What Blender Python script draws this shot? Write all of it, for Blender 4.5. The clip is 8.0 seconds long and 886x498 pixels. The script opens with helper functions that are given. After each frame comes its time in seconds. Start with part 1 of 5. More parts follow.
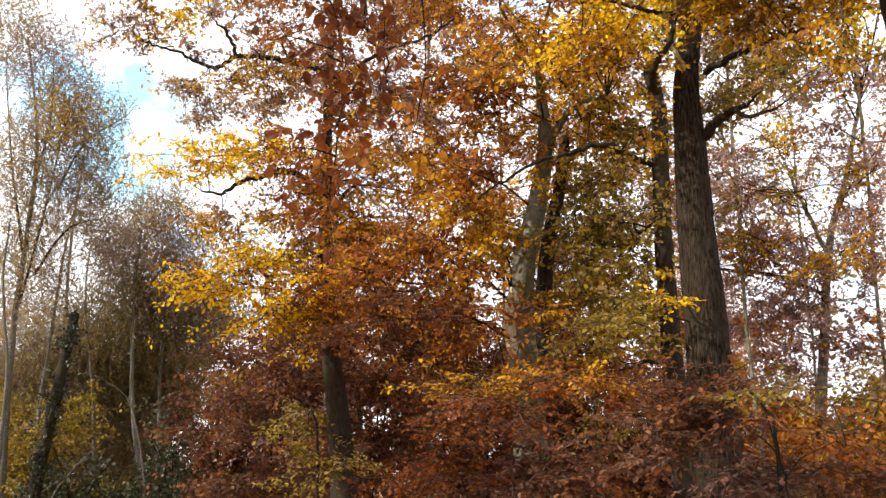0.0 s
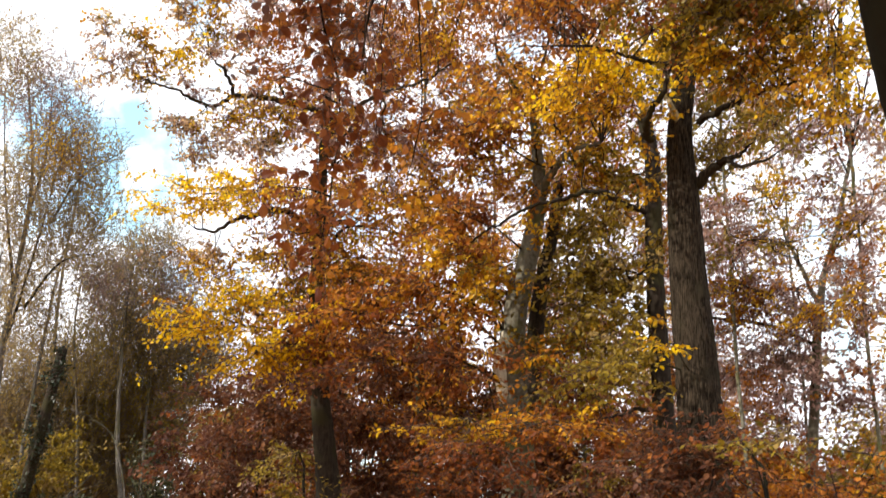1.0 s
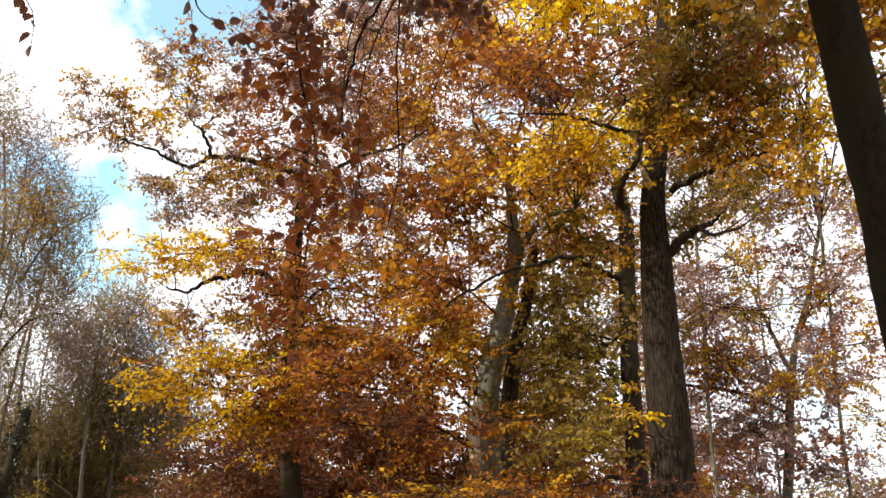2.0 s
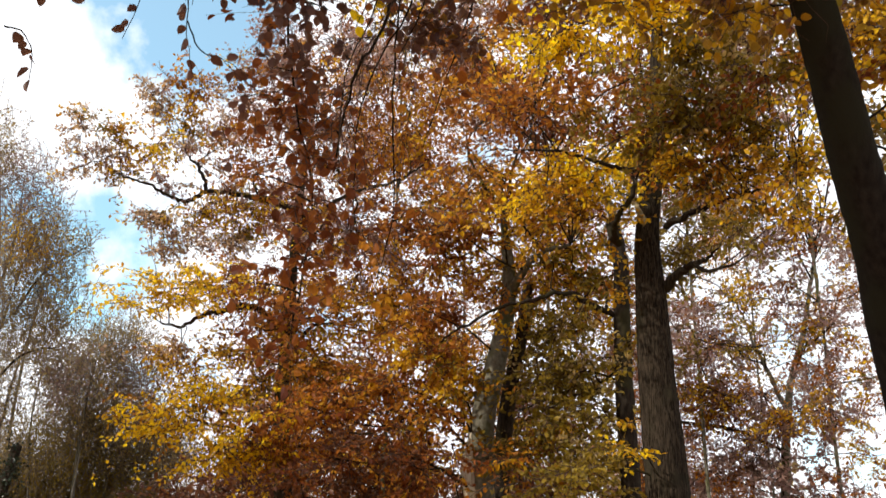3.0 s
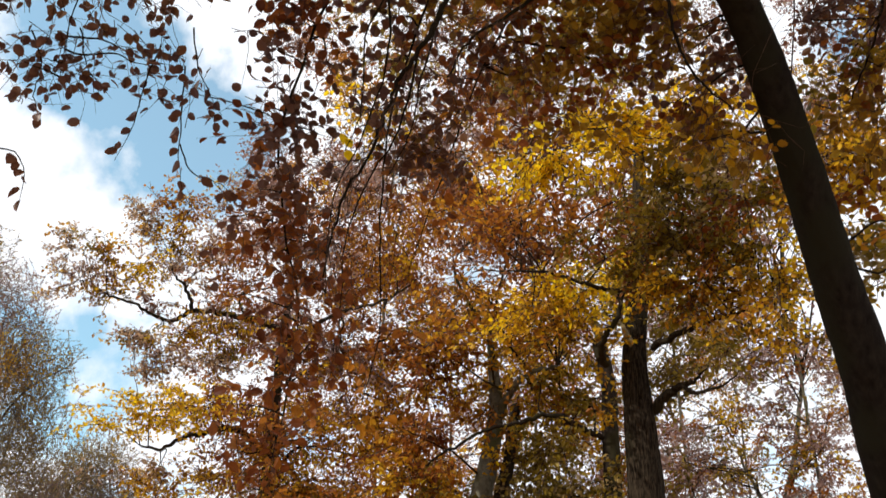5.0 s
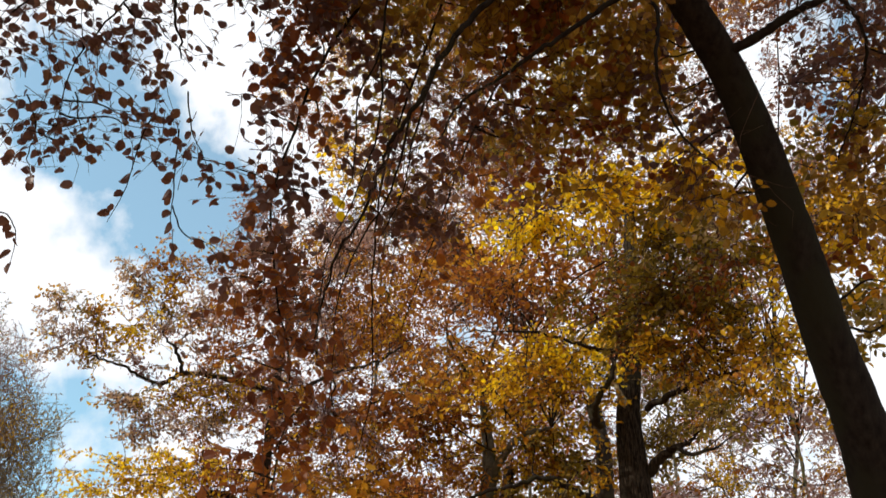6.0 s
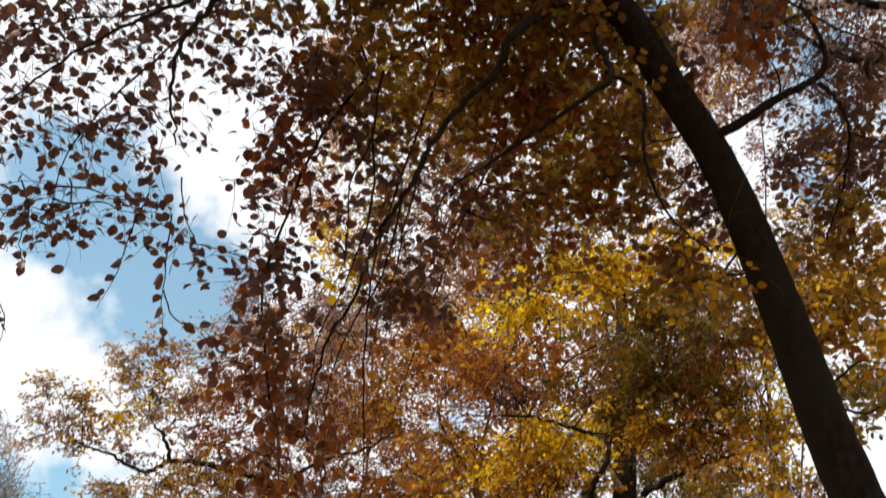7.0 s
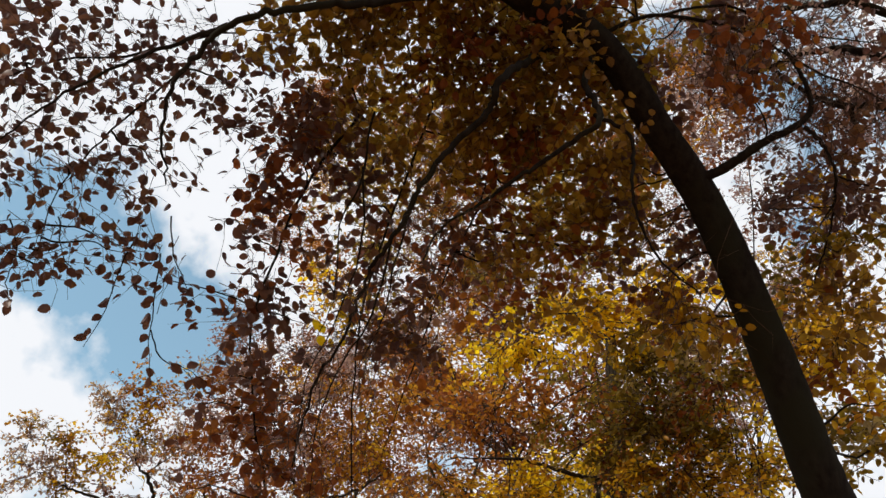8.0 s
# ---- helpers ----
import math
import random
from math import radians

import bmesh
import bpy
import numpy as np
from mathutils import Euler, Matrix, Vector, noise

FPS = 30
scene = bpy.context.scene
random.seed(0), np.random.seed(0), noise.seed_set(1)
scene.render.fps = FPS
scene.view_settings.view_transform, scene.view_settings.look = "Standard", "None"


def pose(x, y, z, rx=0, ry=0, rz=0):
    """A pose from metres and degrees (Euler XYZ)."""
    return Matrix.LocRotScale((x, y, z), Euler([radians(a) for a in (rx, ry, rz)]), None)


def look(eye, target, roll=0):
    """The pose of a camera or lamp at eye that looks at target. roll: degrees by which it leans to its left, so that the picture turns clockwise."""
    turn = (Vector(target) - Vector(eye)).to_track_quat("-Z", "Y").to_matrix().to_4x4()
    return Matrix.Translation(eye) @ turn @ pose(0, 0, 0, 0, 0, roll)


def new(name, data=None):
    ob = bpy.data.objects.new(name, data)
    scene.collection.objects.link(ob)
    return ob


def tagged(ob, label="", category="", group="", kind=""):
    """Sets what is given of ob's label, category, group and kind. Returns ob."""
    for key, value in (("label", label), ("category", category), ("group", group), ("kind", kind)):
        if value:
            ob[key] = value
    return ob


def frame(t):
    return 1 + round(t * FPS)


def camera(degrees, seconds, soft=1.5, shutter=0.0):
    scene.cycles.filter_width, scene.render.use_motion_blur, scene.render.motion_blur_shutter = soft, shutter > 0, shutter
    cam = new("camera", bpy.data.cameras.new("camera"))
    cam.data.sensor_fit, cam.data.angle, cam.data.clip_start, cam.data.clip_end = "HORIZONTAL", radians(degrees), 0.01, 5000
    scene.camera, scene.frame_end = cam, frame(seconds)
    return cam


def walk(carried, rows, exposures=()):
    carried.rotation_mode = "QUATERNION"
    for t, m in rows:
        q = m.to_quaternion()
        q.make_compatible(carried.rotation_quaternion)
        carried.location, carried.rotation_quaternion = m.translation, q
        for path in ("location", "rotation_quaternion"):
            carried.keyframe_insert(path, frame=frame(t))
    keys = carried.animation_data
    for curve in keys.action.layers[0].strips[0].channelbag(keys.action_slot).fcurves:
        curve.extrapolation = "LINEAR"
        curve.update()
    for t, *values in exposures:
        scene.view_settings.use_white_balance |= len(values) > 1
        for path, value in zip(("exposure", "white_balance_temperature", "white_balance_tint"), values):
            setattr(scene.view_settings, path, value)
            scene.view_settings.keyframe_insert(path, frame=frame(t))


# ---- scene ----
# Autumn beech and oak wood seen from a path; the camera stands at eye height and tilts up into the crowns.
cam = camera(52.0, 8.0, soft=1.5, shutter=0.5)
walk(cam, [
    (0.0, pose(0.0, 0.0, 1.6, 104.12, 0.15, 0.07)),
    (0.5, pose(0.0, 0.0, 1.6, 104.69, -0.60, -0.23)),
    (1.0, pose(0.0, 0.0, 1.6, 106.81, -0.92, -0.71)),
    (1.5, pose(0.0, 0.0, 1.6, 109.34, -1.07, -1.92)),
    (1.7, pose(0.0, 0.0, 1.6, 110.12, -1.10, -2.20)),
    (2.8, pose(0.0, 0.0, 1.6, 112.36, -1.23, -2.79)),
    (3.0, pose(0.0, 0.0, 1.6, 113.10, -1.23, -2.84)),
    (3.5, pose(0.0, 0.0, 1.6, 115.00, -0.84, -2.88)),
    (4.0, pose(0.0, 0.0, 1.6, 116.70, -0.89, -3.14)),
    (4.5, pose(0.0, 0.0, 1.6, 118.69, -1.03, -3.48)),
    (6.0, pose(0.0, 0.0, 1.6, 124.52, -0.55, -3.98)),
    (6.5, pose(0.0, 0.0, 1.6, 126.62, -0.11, -3.93)),
    (7.0, pose(0.0, 0.0, 1.6, 129.76, -0.02, -4.23)),
    (7.5, pose(0.0, 0.0, 1.6, 132.42, -0.08, -4.72)),
    (8.0, pose(0.0, 0.0, 1.6, 132.33, 0.21, -4.90)),
], exposures=((0.0, 0.76), (1.5, 0.60), (3.0, 0.22), (4.5, 0.0), (6.5, -0.13), (7.4, -0.12), (7.8, -0.30), (8.0, -0.33)))

# ---- sky and sun ----
SUN_TO = Vector((-0.75, -0.32, 0.58)).normalized()
sun = new("sun", bpy.data.lights.new("sun", "SUN"))
sun.data.energy, sun.data.angle, sun.data.color = 5.0, radians(0.6), (1.0, 0.93, 0.82)
sun.matrix_world = look(SUN_TO * 60, (0, 0, 0))


def sky():
    world = bpy.data.worlds.new("sky")
    scene.world = world
    world.use_nodes = True
    n, l = world.node_tree.nodes, world.node_tree.links
    back = n["Background"]
    back.inputs["Strength"].default_value = 0.12
    air = n.new("ShaderNodeTexSky")
    air.sky_type, air.sun_disc = "NISHITA", False
    air.sun_elevation = math.asin(SUN_TO.z)
    air.sun_rotation = math.atan2(SUN_TO.x, SUN_TO.y)
    where = n.new("ShaderNodeTexCoord")
    puffs = n.new("ShaderNodeTexNoise")
    puffs.inputs["Scale"].default_value = 9.0
    puffs.inputs["Detail"].default_value = 7.0
    puffs.inputs["Roughness"].default_value = 0.55
    l.new(where.outputs["Generated"], puffs.inputs["Vector"])
    level = puffs.outputs["Fac"]
    # the cloud deck breaks up round clearings of blue
    for way, wide in (((-0.268, 0.766, 0.585), 5.4), ((-0.201, 0.792, 0.576), 3.4), ((-0.368, 0.837, 0.406), 3.4), ((-0.333, 0.882, 0.334), 3.8), ((-0.311, 0.697, 0.646), 4.0), ((-0.373, 0.662, 0.650), 3.0), ((0.314, 0.514, 0.798), 6.5), ((0.469, 0.548, 0.692), 6.0)):
        dot = n.new("ShaderNodeVectorMath")
        dot.operation = "DOT_PRODUCT"
        dot.inputs[1].default_value = Vector(way).normalized()
        l.new(where.outputs["Generated"], dot.inputs[0])
        gap = n.new("ShaderNodeMapRange")
        gap.interpolation_type = "SMOOTHSTEP"
        gap.inputs["From Min"].default_value, gap.inputs["From Max"].default_value = math.cos(radians(wide * 1.6)), math.cos(radians(wide * 0.3))
        gap.inputs["To Max"].default_value = 0.155
        l.new(dot.outputs["Value"], gap.inputs["Value"])
        less = n.new("ShaderNodeMath")
        less.operation = "SUBTRACT"
        l.new(level, less.inputs[0])
        l.new(gap.outputs["Result"], less.inputs[1])
        level = less.outputs["Value"]
    cover = n.new("ShaderNodeValToRGB")
    cover.color_ramp.elements[0].position, cover.color_ramp.elements[1].position = 0.28, 0.44
    cover.color_ramp.elements[0].color = (0.14, 0.14, 0.14, 1)
    l.new(level, cover.inputs["Fac"])
    clear = n.new("ShaderNodeMix")
    clear.data_type, clear.blend_type = "RGBA", "MULTIPLY"
    clear.inputs["Factor"].default_value = 1.0
    clear.inputs["B"].default_value = (1.75, 2.5, 2.2, 1)
    mix = n.new("ShaderNodeMix")
    mix.data_type = "RGBA"
    mix.inputs["B"].default_value = (9.6, 9.8, 10.2, 1)
    l.new(cover.outputs["Color"], mix.inputs["Factor"])
    l.new(air.outputs["Color"], clear.inputs["A"])
    l.new(clear.outputs["Result"], mix.inputs["A"])
    l.new(mix.outputs["Result"], back.inputs["Color"])


sky()


# ---- materials ----
def material(name):
    m = bpy.data.materials.new(name)
    m.use_nodes = True
    return m, m.node_tree.nodes, m.node_tree.links, m.node_tree.nodes["Principled BSDF"]


def ramp(n, colours):
    r = n.new("ShaderNodeValToRGB")
    e = r.color_ramp.elements
    while len(e) < len(colours):
        e.new(0.5)
    for i, c in enumerate(colours):
        e[i].position, e[i].color = i / (len(colours) - 1), (*c, 1)
    return r


def leaf_material(name, colours, through_light=0.45, patch=0.35):
    """Leaves: a hue for each leaf, drifting from spray to spray, light passing through the blade."""
    m, n, l, p = material(name)
    out = n["Material Output"]
    each = n.new("ShaderNodeNewGeometry")
    where = n.new("ShaderNodeTexCoord")
    drift = n.new("ShaderNodeTexNoise")
    drift.inputs["Scale"].default_value, drift.inputs["Detail"].default_value = 0.9, 3.0
    blend = n.new("ShaderNodeMix")
    blend.data_type = "FLOAT"
    blend.inputs["Factor"].default_value = patch
    spread = n.new("ShaderNodeMapRange")
    spread.inputs["From Min"].default_value, spread.inputs["From Max"].default_value = 0.3, 0.7
    hue = ramp(n, colours)
    l.new(where.outputs["Object"], drift.inputs["Vector"])
    l.new(drift.outputs["Fac"], spread.inputs["Value"])
    l.new(each.outputs["Random Per Island"], blend.inputs["A"])
    l.new(spread.outputs["Result"], blend.inputs["B"])
    l.new(blend.outputs["Result"], hue.inputs["Fac"])
    spots = n.new("ShaderNodeTexNoise")
    spots.inputs["Scale"].default_value, spots.inputs["Detail"].default_value = 60.0, 2.0
    age = n.new("ShaderNodeMix")
    age.data_type, age.blend_type = "RGBA", "MULTIPLY"
    speck = ramp(n, [(0.55, 0.42, 0.3), (1, 1, 1), (1, 1, 1)])
    l.new(where.outputs["Object"], spots.inputs["Vector"])
    l.new(spots.outputs["Fac"], speck.inputs["Fac"])
    age.inputs["Factor"].default_value = 0.6
    l.new(hue.outputs["Color"], age.inputs["A"])
    l.new(speck.outputs["Color"], age.inputs["B"])
    l.new(age.outputs["Result"], p.inputs["Base Color"])
    p.inputs["Roughness"].default_value = 0.42
    p.inputs["Specular IOR Level"].default_value = 0.24
    glow = n.new("ShaderNodeBsdfTranslucent")
    l.new(age.outputs["Result"], glow.inputs["Color"])
    both = n.new("ShaderNodeMixShader")
    both.inputs["Fac"].default_value = through_light
    l.new(p.outputs["BSDF"], both.inputs[1])
    l.new(glow.outputs["BSDF"], both.inputs[2])
    l.new(both.outputs["Shader"], out.inputs["Surface"])
    return m


def bark_material(name, dark, light, moss=None, stretch=0.12, scale=30.0, depth=0.6, moss_share=0.5, crisp=0.0):
    m, n, l, p = material(name)
    where = n.new("ShaderNodeTexCoord")
    squash = n.new("ShaderNodeMapping")
    squash.inputs["Scale"].default_value = (1, 1, stretch)
    grain = n.new("ShaderNodeTexNoise")
    grain.inputs["Scale"].default_value, grain.inputs["Detail"].default_value = scale, 8.0
    grain.inputs["Roughness"].default_value = 0.65
    patches = n.new("ShaderNodeTexNoise")
    patches.inputs["Scale"].default_value, patches.inputs["Detail"].default_value = 2.2, 5.0
    tone = ramp(n, [dark, dark, light, light])
    if crisp:
        tone.color_ramp.elements[1].position, tone.color_ramp.elements[2].position = 0.5 - crisp, 0.5 + crisp
    l.new(where.outputs["Object"], squash.inputs["Vector"])
    l.new(squash.outputs["Vector"], grain.inputs["Vector"])
    l.new(where.outputs["Object"], patches.inputs["Vector"])
    l.new(grain.outputs["Fac"], tone.inputs["Fac"])
    cover = n.new("ShaderNodeMapRange")
    cover.inputs["From Min"].default_value, cover.inputs["From Max"].default_value = 0.62 - 0.25 * moss_share, 0.72 - 0.2 * moss_share
    l.new(patches.outputs["Fac"], cover.inputs["Value"])
    mix = n.new("ShaderNodeMix")
    mix.data_type = "RGBA"
    l.new(tone.outputs["Color"], mix.inputs["A"])
    mix.inputs["B"].default_value = (*(moss or light), 1)
    l.new(cover.outputs["Result"], mix.inputs["Factor"])
    l.new(mix.outputs["Result"], p.inputs["Base Color"])
    p.inputs["Roughness"].default_value = 0.95
    p.inputs["Specular IOR Level"].default_value = 0.06
    bump = n.new("ShaderNodeBump")
    bump.inputs["Strength"].default_value, bump.inputs["Distance"].default_value = depth, 0.02
    l.new(grain.outputs["Fac"], bump.inputs["Height"])
    l.new(bump.outputs["Normal"], p.inputs["Normal"])
    return m


GOLD = leaf_material("gold_leaves", [(0.11, 0.045, 0.008), (0.31, 0.145, 0.010), (0.57, 0.300, 0.012), (0.80, 0.510, 0.018), (0.65, 0.470, 0.030)], 0.6)
YELLOW = leaf_material("yellow_leaves", [(0.26, 0.115, 0.006), (0.56, 0.30, 0.006), (0.86, 0.55, 0.008), (0.96, 0.70, 0.012), (0.74, 0.56, 0.024)], 0.62)
OLIVE = leaf_material("olive_leaves", [(0.075, 0.052, 0.012), (0.15, 0.105, 0.014), (0.25, 0.165, 0.016), (0.31, 0.215, 0.02), (0.22, 0.18, 0.03)])
ORANGE = leaf_material("orange_leaves", [(0.12, 0.040, 0.010), (0.28, 0.098, 0.012), (0.46, 0.185, 0.014), (0.62, 0.310, 0.020), (0.70, 0.44, 0.030)], 0.58)
RUST = leaf_material("rust_leaves", [(0.080, 0.026, 0.012), (0.205, 0.064, 0.014), (0.36, 0.115, 0.017), (0.47, 0.185, 0.020), (0.52, 0.265, 0.028)], 0.48)
MAROON = leaf_material("maroon_leaves", [(0.056, 0.021, 0.014), (0.110, 0.041, 0.023), (0.175, 0.067, 0.028), (0.27, 0.115, 0.034)], 0.48)
COPPER = leaf_material("copper_leaves", [(0.072, 0.039, 0.037), (0.112, 0.054, 0.044), (0.160, 0.074, 0.041), (0.235, 0.115, 0.032)], 0.38)
RUSSET = leaf_material("russet_leaves", [(0.085, 0.025, 0.013), (0.18, 0.050, 0.016), (0.285, 0.088, 0.018), (0.40, 0.160, 0.024)], 0.55)
BRONZE = leaf_material("bronze_leaves", [(0.125, 0.060, 0.021), (0.245, 0.125, 0.021), (0.375, 0.215, 0.025), (0.52, 0.32, 0.033)], 0.54)
# pinkish leaves, paled and greyed in colour for the sky's glare
PINK = leaf_material("faded_leaves", [(0.20, 0.115, 0.105), (0.30, 0.185, 0.16), (0.40, 0.26, 0.21), (0.43, 0.31, 0.19)], 0.55)
# birch hues kept light so that colour stands in for haze
BIRCH = leaf_material("birch_leaves", [(0.18, 0.125, 0.07), (0.29, 0.205, 0.085), (0.44, 0.30, 0.08), (0.40, 0.30, 0.13)], 0.58)
TAN = leaf_material("tan_oak_leaves", [(0.24, 0.14, 0.10), (0.42, 0.28, 0.18), (0.58, 0.40, 0.22), (0.70, 0.46, 0.10)], 0.62)
IVY = leaf_material("ivy_leaves", [(0.010, 0.016, 0.008), (0.020, 0.030, 0.012), (0.035, 0.045, 0.018)], 0.1)
GREEN = leaf_material("evergreen_leaves", [(0.022, 0.026, 0.012), (0.042, 0.046, 0.018), (0.075, 0.070, 0.026)], 0.2)
# the shades into which leaves of each kind turn
TURNED = {"gold_leaves": (OLIVE, ORANGE), "yellow_leaves": (GOLD, YELLOW), "orange_leaves": (RUST, GOLD), "rust_leaves": (ORANGE, RUSSET), "olive_leaves": (BIRCH, OLIVE),
          "maroon_leaves": (RUSSET, MAROON), "faded_leaves": (RUST, PINK), "tan_oak_leaves": (GOLD, PINK), "bronze_leaves": (RUSSET, OLIVE)}
BARK_OAK = bark_material("furrowed_bark", (0.007, 0.005, 0.003), (0.042, 0.031, 0.021), (0.028, 0.023, 0.014), 0.11, 62, 0.9, 0.35, 0.09)
BARK_BEECH = bark_material("smooth_bark", (0.07, 0.064, 0.045), (0.18, 0.165, 0.125), (0.085, 0.084, 0.035), 0.8, 14, 0.25)
BARK_DARK = bark_material("dark_bark", (0.015, 0.011, 0.008), (0.040, 0.031, 0.023), (0.032, 0.028, 0.014), 0.3, 24, 0.5)
# the crown's shade is put into this bark's near-black colour
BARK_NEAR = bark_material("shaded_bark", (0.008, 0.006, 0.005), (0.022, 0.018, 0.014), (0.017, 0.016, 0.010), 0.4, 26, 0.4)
BARK_BIRCH = bark_material("birch_bark", (0.05, 0.044, 0.037), (0.17, 0.155, 0.135), (0.09, 0.082, 0.05), 2.5, 10, 0.3)
TWIG = bark_material("twig_bark", (0.035, 0.022, 0.018), (0.09, 0.06, 0.045), None, 1.0, 20, 0.2)
STUB_WOOD = bark_material("broken_wood", (0.16, 0.12, 0.06), (0.40, 0.33, 0.19), None, 0.1, 40, 0.8)
# grey twigs, lightened to paint haze over the birches
PALE_TWIG = bark_material("hazed_grey_twigs", (0.09, 0.072, 0.06), (0.20, 0.165, 0.14), None, 1.0, 20, 0.2)
# bare wood, paled further to carry sunlight in its colour
PALE_WOOD = bark_material("sunlit_torn_wood", (0.38, 0.33, 0.23), (0.66, 0.60, 0.48), None, 0.1, 40, 0.6)


# ---- building blocks ----
def mesh_from(name, verts, quads, mat, smooth=True):
    """A mesh out of arrays of corners and four-sided faces."""
    me = bpy.data.meshes.new(name)
    verts, quads = np.asarray(verts, np.float32), np.asarray(quads, np.int32)
    me.vertices.add(len(verts))
    me.vertices.foreach_set("co", verts.ravel())
    me.loops.add(quads.size)
    me.loops.foreach_set("vertex_index", quads.ravel())
    me.polygons.add(len(quads))
    me.polygons.foreach_set("loop_start", np.arange(0, quads.size, 4, dtype=np.int32))
    me.polygons.foreach_set("use_smooth", np.full(len(quads), smooth))
    me.update(calc_edges=True)
    me.materials.append(mat)
    return me


def part(name, me, parent, label="", kind=""):
    ob = new(name, me)
    ob.parent = parent
    ob.matrix_parent_inverse = Matrix.Translation(parent.location).inverted()
    return tagged(ob, label, kind=kind)


def smooth_line(nodes, per=6):
    """A Catmull-Rom line through the nodes."""
    q = np.array(nodes, float)
    q = np.vstack([2 * q[0] - q[1], q, 2 * q[-1] - q[-2]])
    out = []
    for i in range(1, len(q) - 2):
        for k in range(per):
            s = k / per
            a, b, c, d = q[i - 1], q[i], q[i + 1], q[i + 2]
            out.append(0.5 * (2 * b + (c - a) * s + (2 * a - 5 * b + 4 * c - d) * s * s + (3 * b - a - 3 * c + d) * s ** 3))
    out.append(q[-2])
    return np.array(out)


def tube(line, r0, r1, sides=9, rough=0.06, ridges=0.0, seed=0, flare=0.0, girth=None):
    """Corners and faces of a tapered, slightly uneven stem along a line."""
    rng = np.random.default_rng(seed)
    n = len(line)
    run = np.gradient(line, axis=0)
    run /= np.linalg.norm(run, axis=1)[:, None] + 1e-9
    ref = np.array((0.0, 1.0, 0.0)) if abs(run[0][1]) < 0.9 else np.array((1.0, 0.0, 0.0))
    u = np.cross(run, ref)
    u /= np.linalg.norm(u, axis=1)[:, None] + 1e-9
    v = np.cross(run, u)
    ang = np.linspace(0, 2 * math.pi, sides, endpoint=False)
    s = np.linspace(0, 1, n)
    width = np.interp(s, np.linspace(0, 1, len(girth)), girth) if girth else r0 + (r1 - r0) * s
    rad = width[:, None] * (1 + rough * rng.normal(size=(n, 1)) * 0.6 + rough * 0.4 * rng.normal(size=(n, sides)))
    rad = rad * (1 + flare * np.exp(-s * 14))[:, None]
    if ridges:
        furrow = np.cumsum(rng.normal(size=(n, sides)) * 0.5, axis=0)
        furrow = np.sin(furrow + rng.uniform(0, 6.28, size=(1, sides)))
        rad = rad + ridges * furrow
    ring = line[:, None, :] + rad[..., None] * (np.cos(ang)[None, :, None] * u[:, None, :] + np.sin(ang)[None, :, None] * v[:, None, :])
    i, j = np.meshgrid(np.arange(n - 1), np.arange(sides), indexing="ij")
    k = (j + 1) % sides
    quads = np.stack([i * sides + j, i * sides + k, (i + 1) * sides + k, (i + 1) * sides + j], -1).reshape(-1, 4)
    verts = ring.reshape(-1, 3)
    tip = len(verts)
    verts = np.vstack([verts, line[-1:] + run[-1:] * r1 * 0.6])
    cap = np.array([[(n - 1) * sides + a, (n - 1) * sides + (a + 1) % sides, tip, tip] for a in range(sides)])
    return verts, quads, cap, sides


STEMS = {}


def stem(name, nodes, r0, r1, mat, parent, label="", per=8, sides=12, rough=0.05, ridges=0.0, flare=0.0, girth=None, wiggle=0.0):
    line = smooth_line(nodes, per)
    if wiggle:
        rng = np.random.default_rng(len(nodes) * 31 + len(parent.children))
        sway = np.cumsum(rng.normal(size=line.shape), axis=0) * 0.35 + rng.normal(size=line.shape) * 0.5
        sway -= np.linspace(0, 1, len(line))[:, None] * sway[-1] + sway[0] * (1 - np.linspace(0, 1, len(line)))[:, None]
        line = line + sway * wiggle
    if name != "branch":
        STEMS.setdefault(parent.name, []).append((line, np.linspace(r0, r1, len(line))))
    verts, quads, cap, _ = tube(line, r0, r1, sides, rough, ridges, len(parent.children) * 7 + len(nodes), flare, girth)
    bm = bmesh.new()
    vs = [bm.verts.new(c) for c in verts]
    for q in quads:
        bm.faces.new([vs[a] for a in q]).smooth = True
    for q in cap:
        bm.faces.new([vs[a] for a in q[:3]]).smooth = True
    me = bpy.data.meshes.new(name)
    bm.to_mesh(me)
    bm.free()
    me.materials.append(mat)
    return part(name, me, parent, label)


# One blade: six corners, two faces folded along the midrib. Length along x, width along y.
BLADE = np.array([(0.0, 0, 0), (0.30, 0.30, 0.07), (0.70, 0.26, 0.06), (1.0, 0, -0.06), (0.70, -0.26, 0.06), (0.30, -0.30, 0.07)])
BLADE_FACES = np.array([(0, 3, 2, 1), (0, 5, 4, 3)])
# For trees further back: a kite folded along its midrib.
KITE = np.array([(0.0, 0, 0), (0.45, 0.33, 0.06), (1.0, 0, 0), (0.45, -0.33, 0.06)])
KITE_FACES = np.array([(0, 3, 2, 1)])
# The same for leaves close by: nine corners, a rounder outline and a curled tip.
FULL_BLADE = np.array([(0.0, 0, 0), (0.14, 0.27, 0.05), (0.46, 0.39, 0.09), (0.79, 0.25, 0.02), (1.0, 0, -0.12), (0.79, -0.25, 0.02), (0.46, -0.39, 0.09), (0.14, -0.27, 0.05), (0.5, 0, 0.0)])
FULL_FACES = np.array([(0, 8, 2, 1), (8, 4, 3, 2), (0, 7, 6, 8), (8, 6, 5, 4)])


def unit(a):
    return a / (np.linalg.norm(a, axis=-1, keepdims=True) + 1e-9)


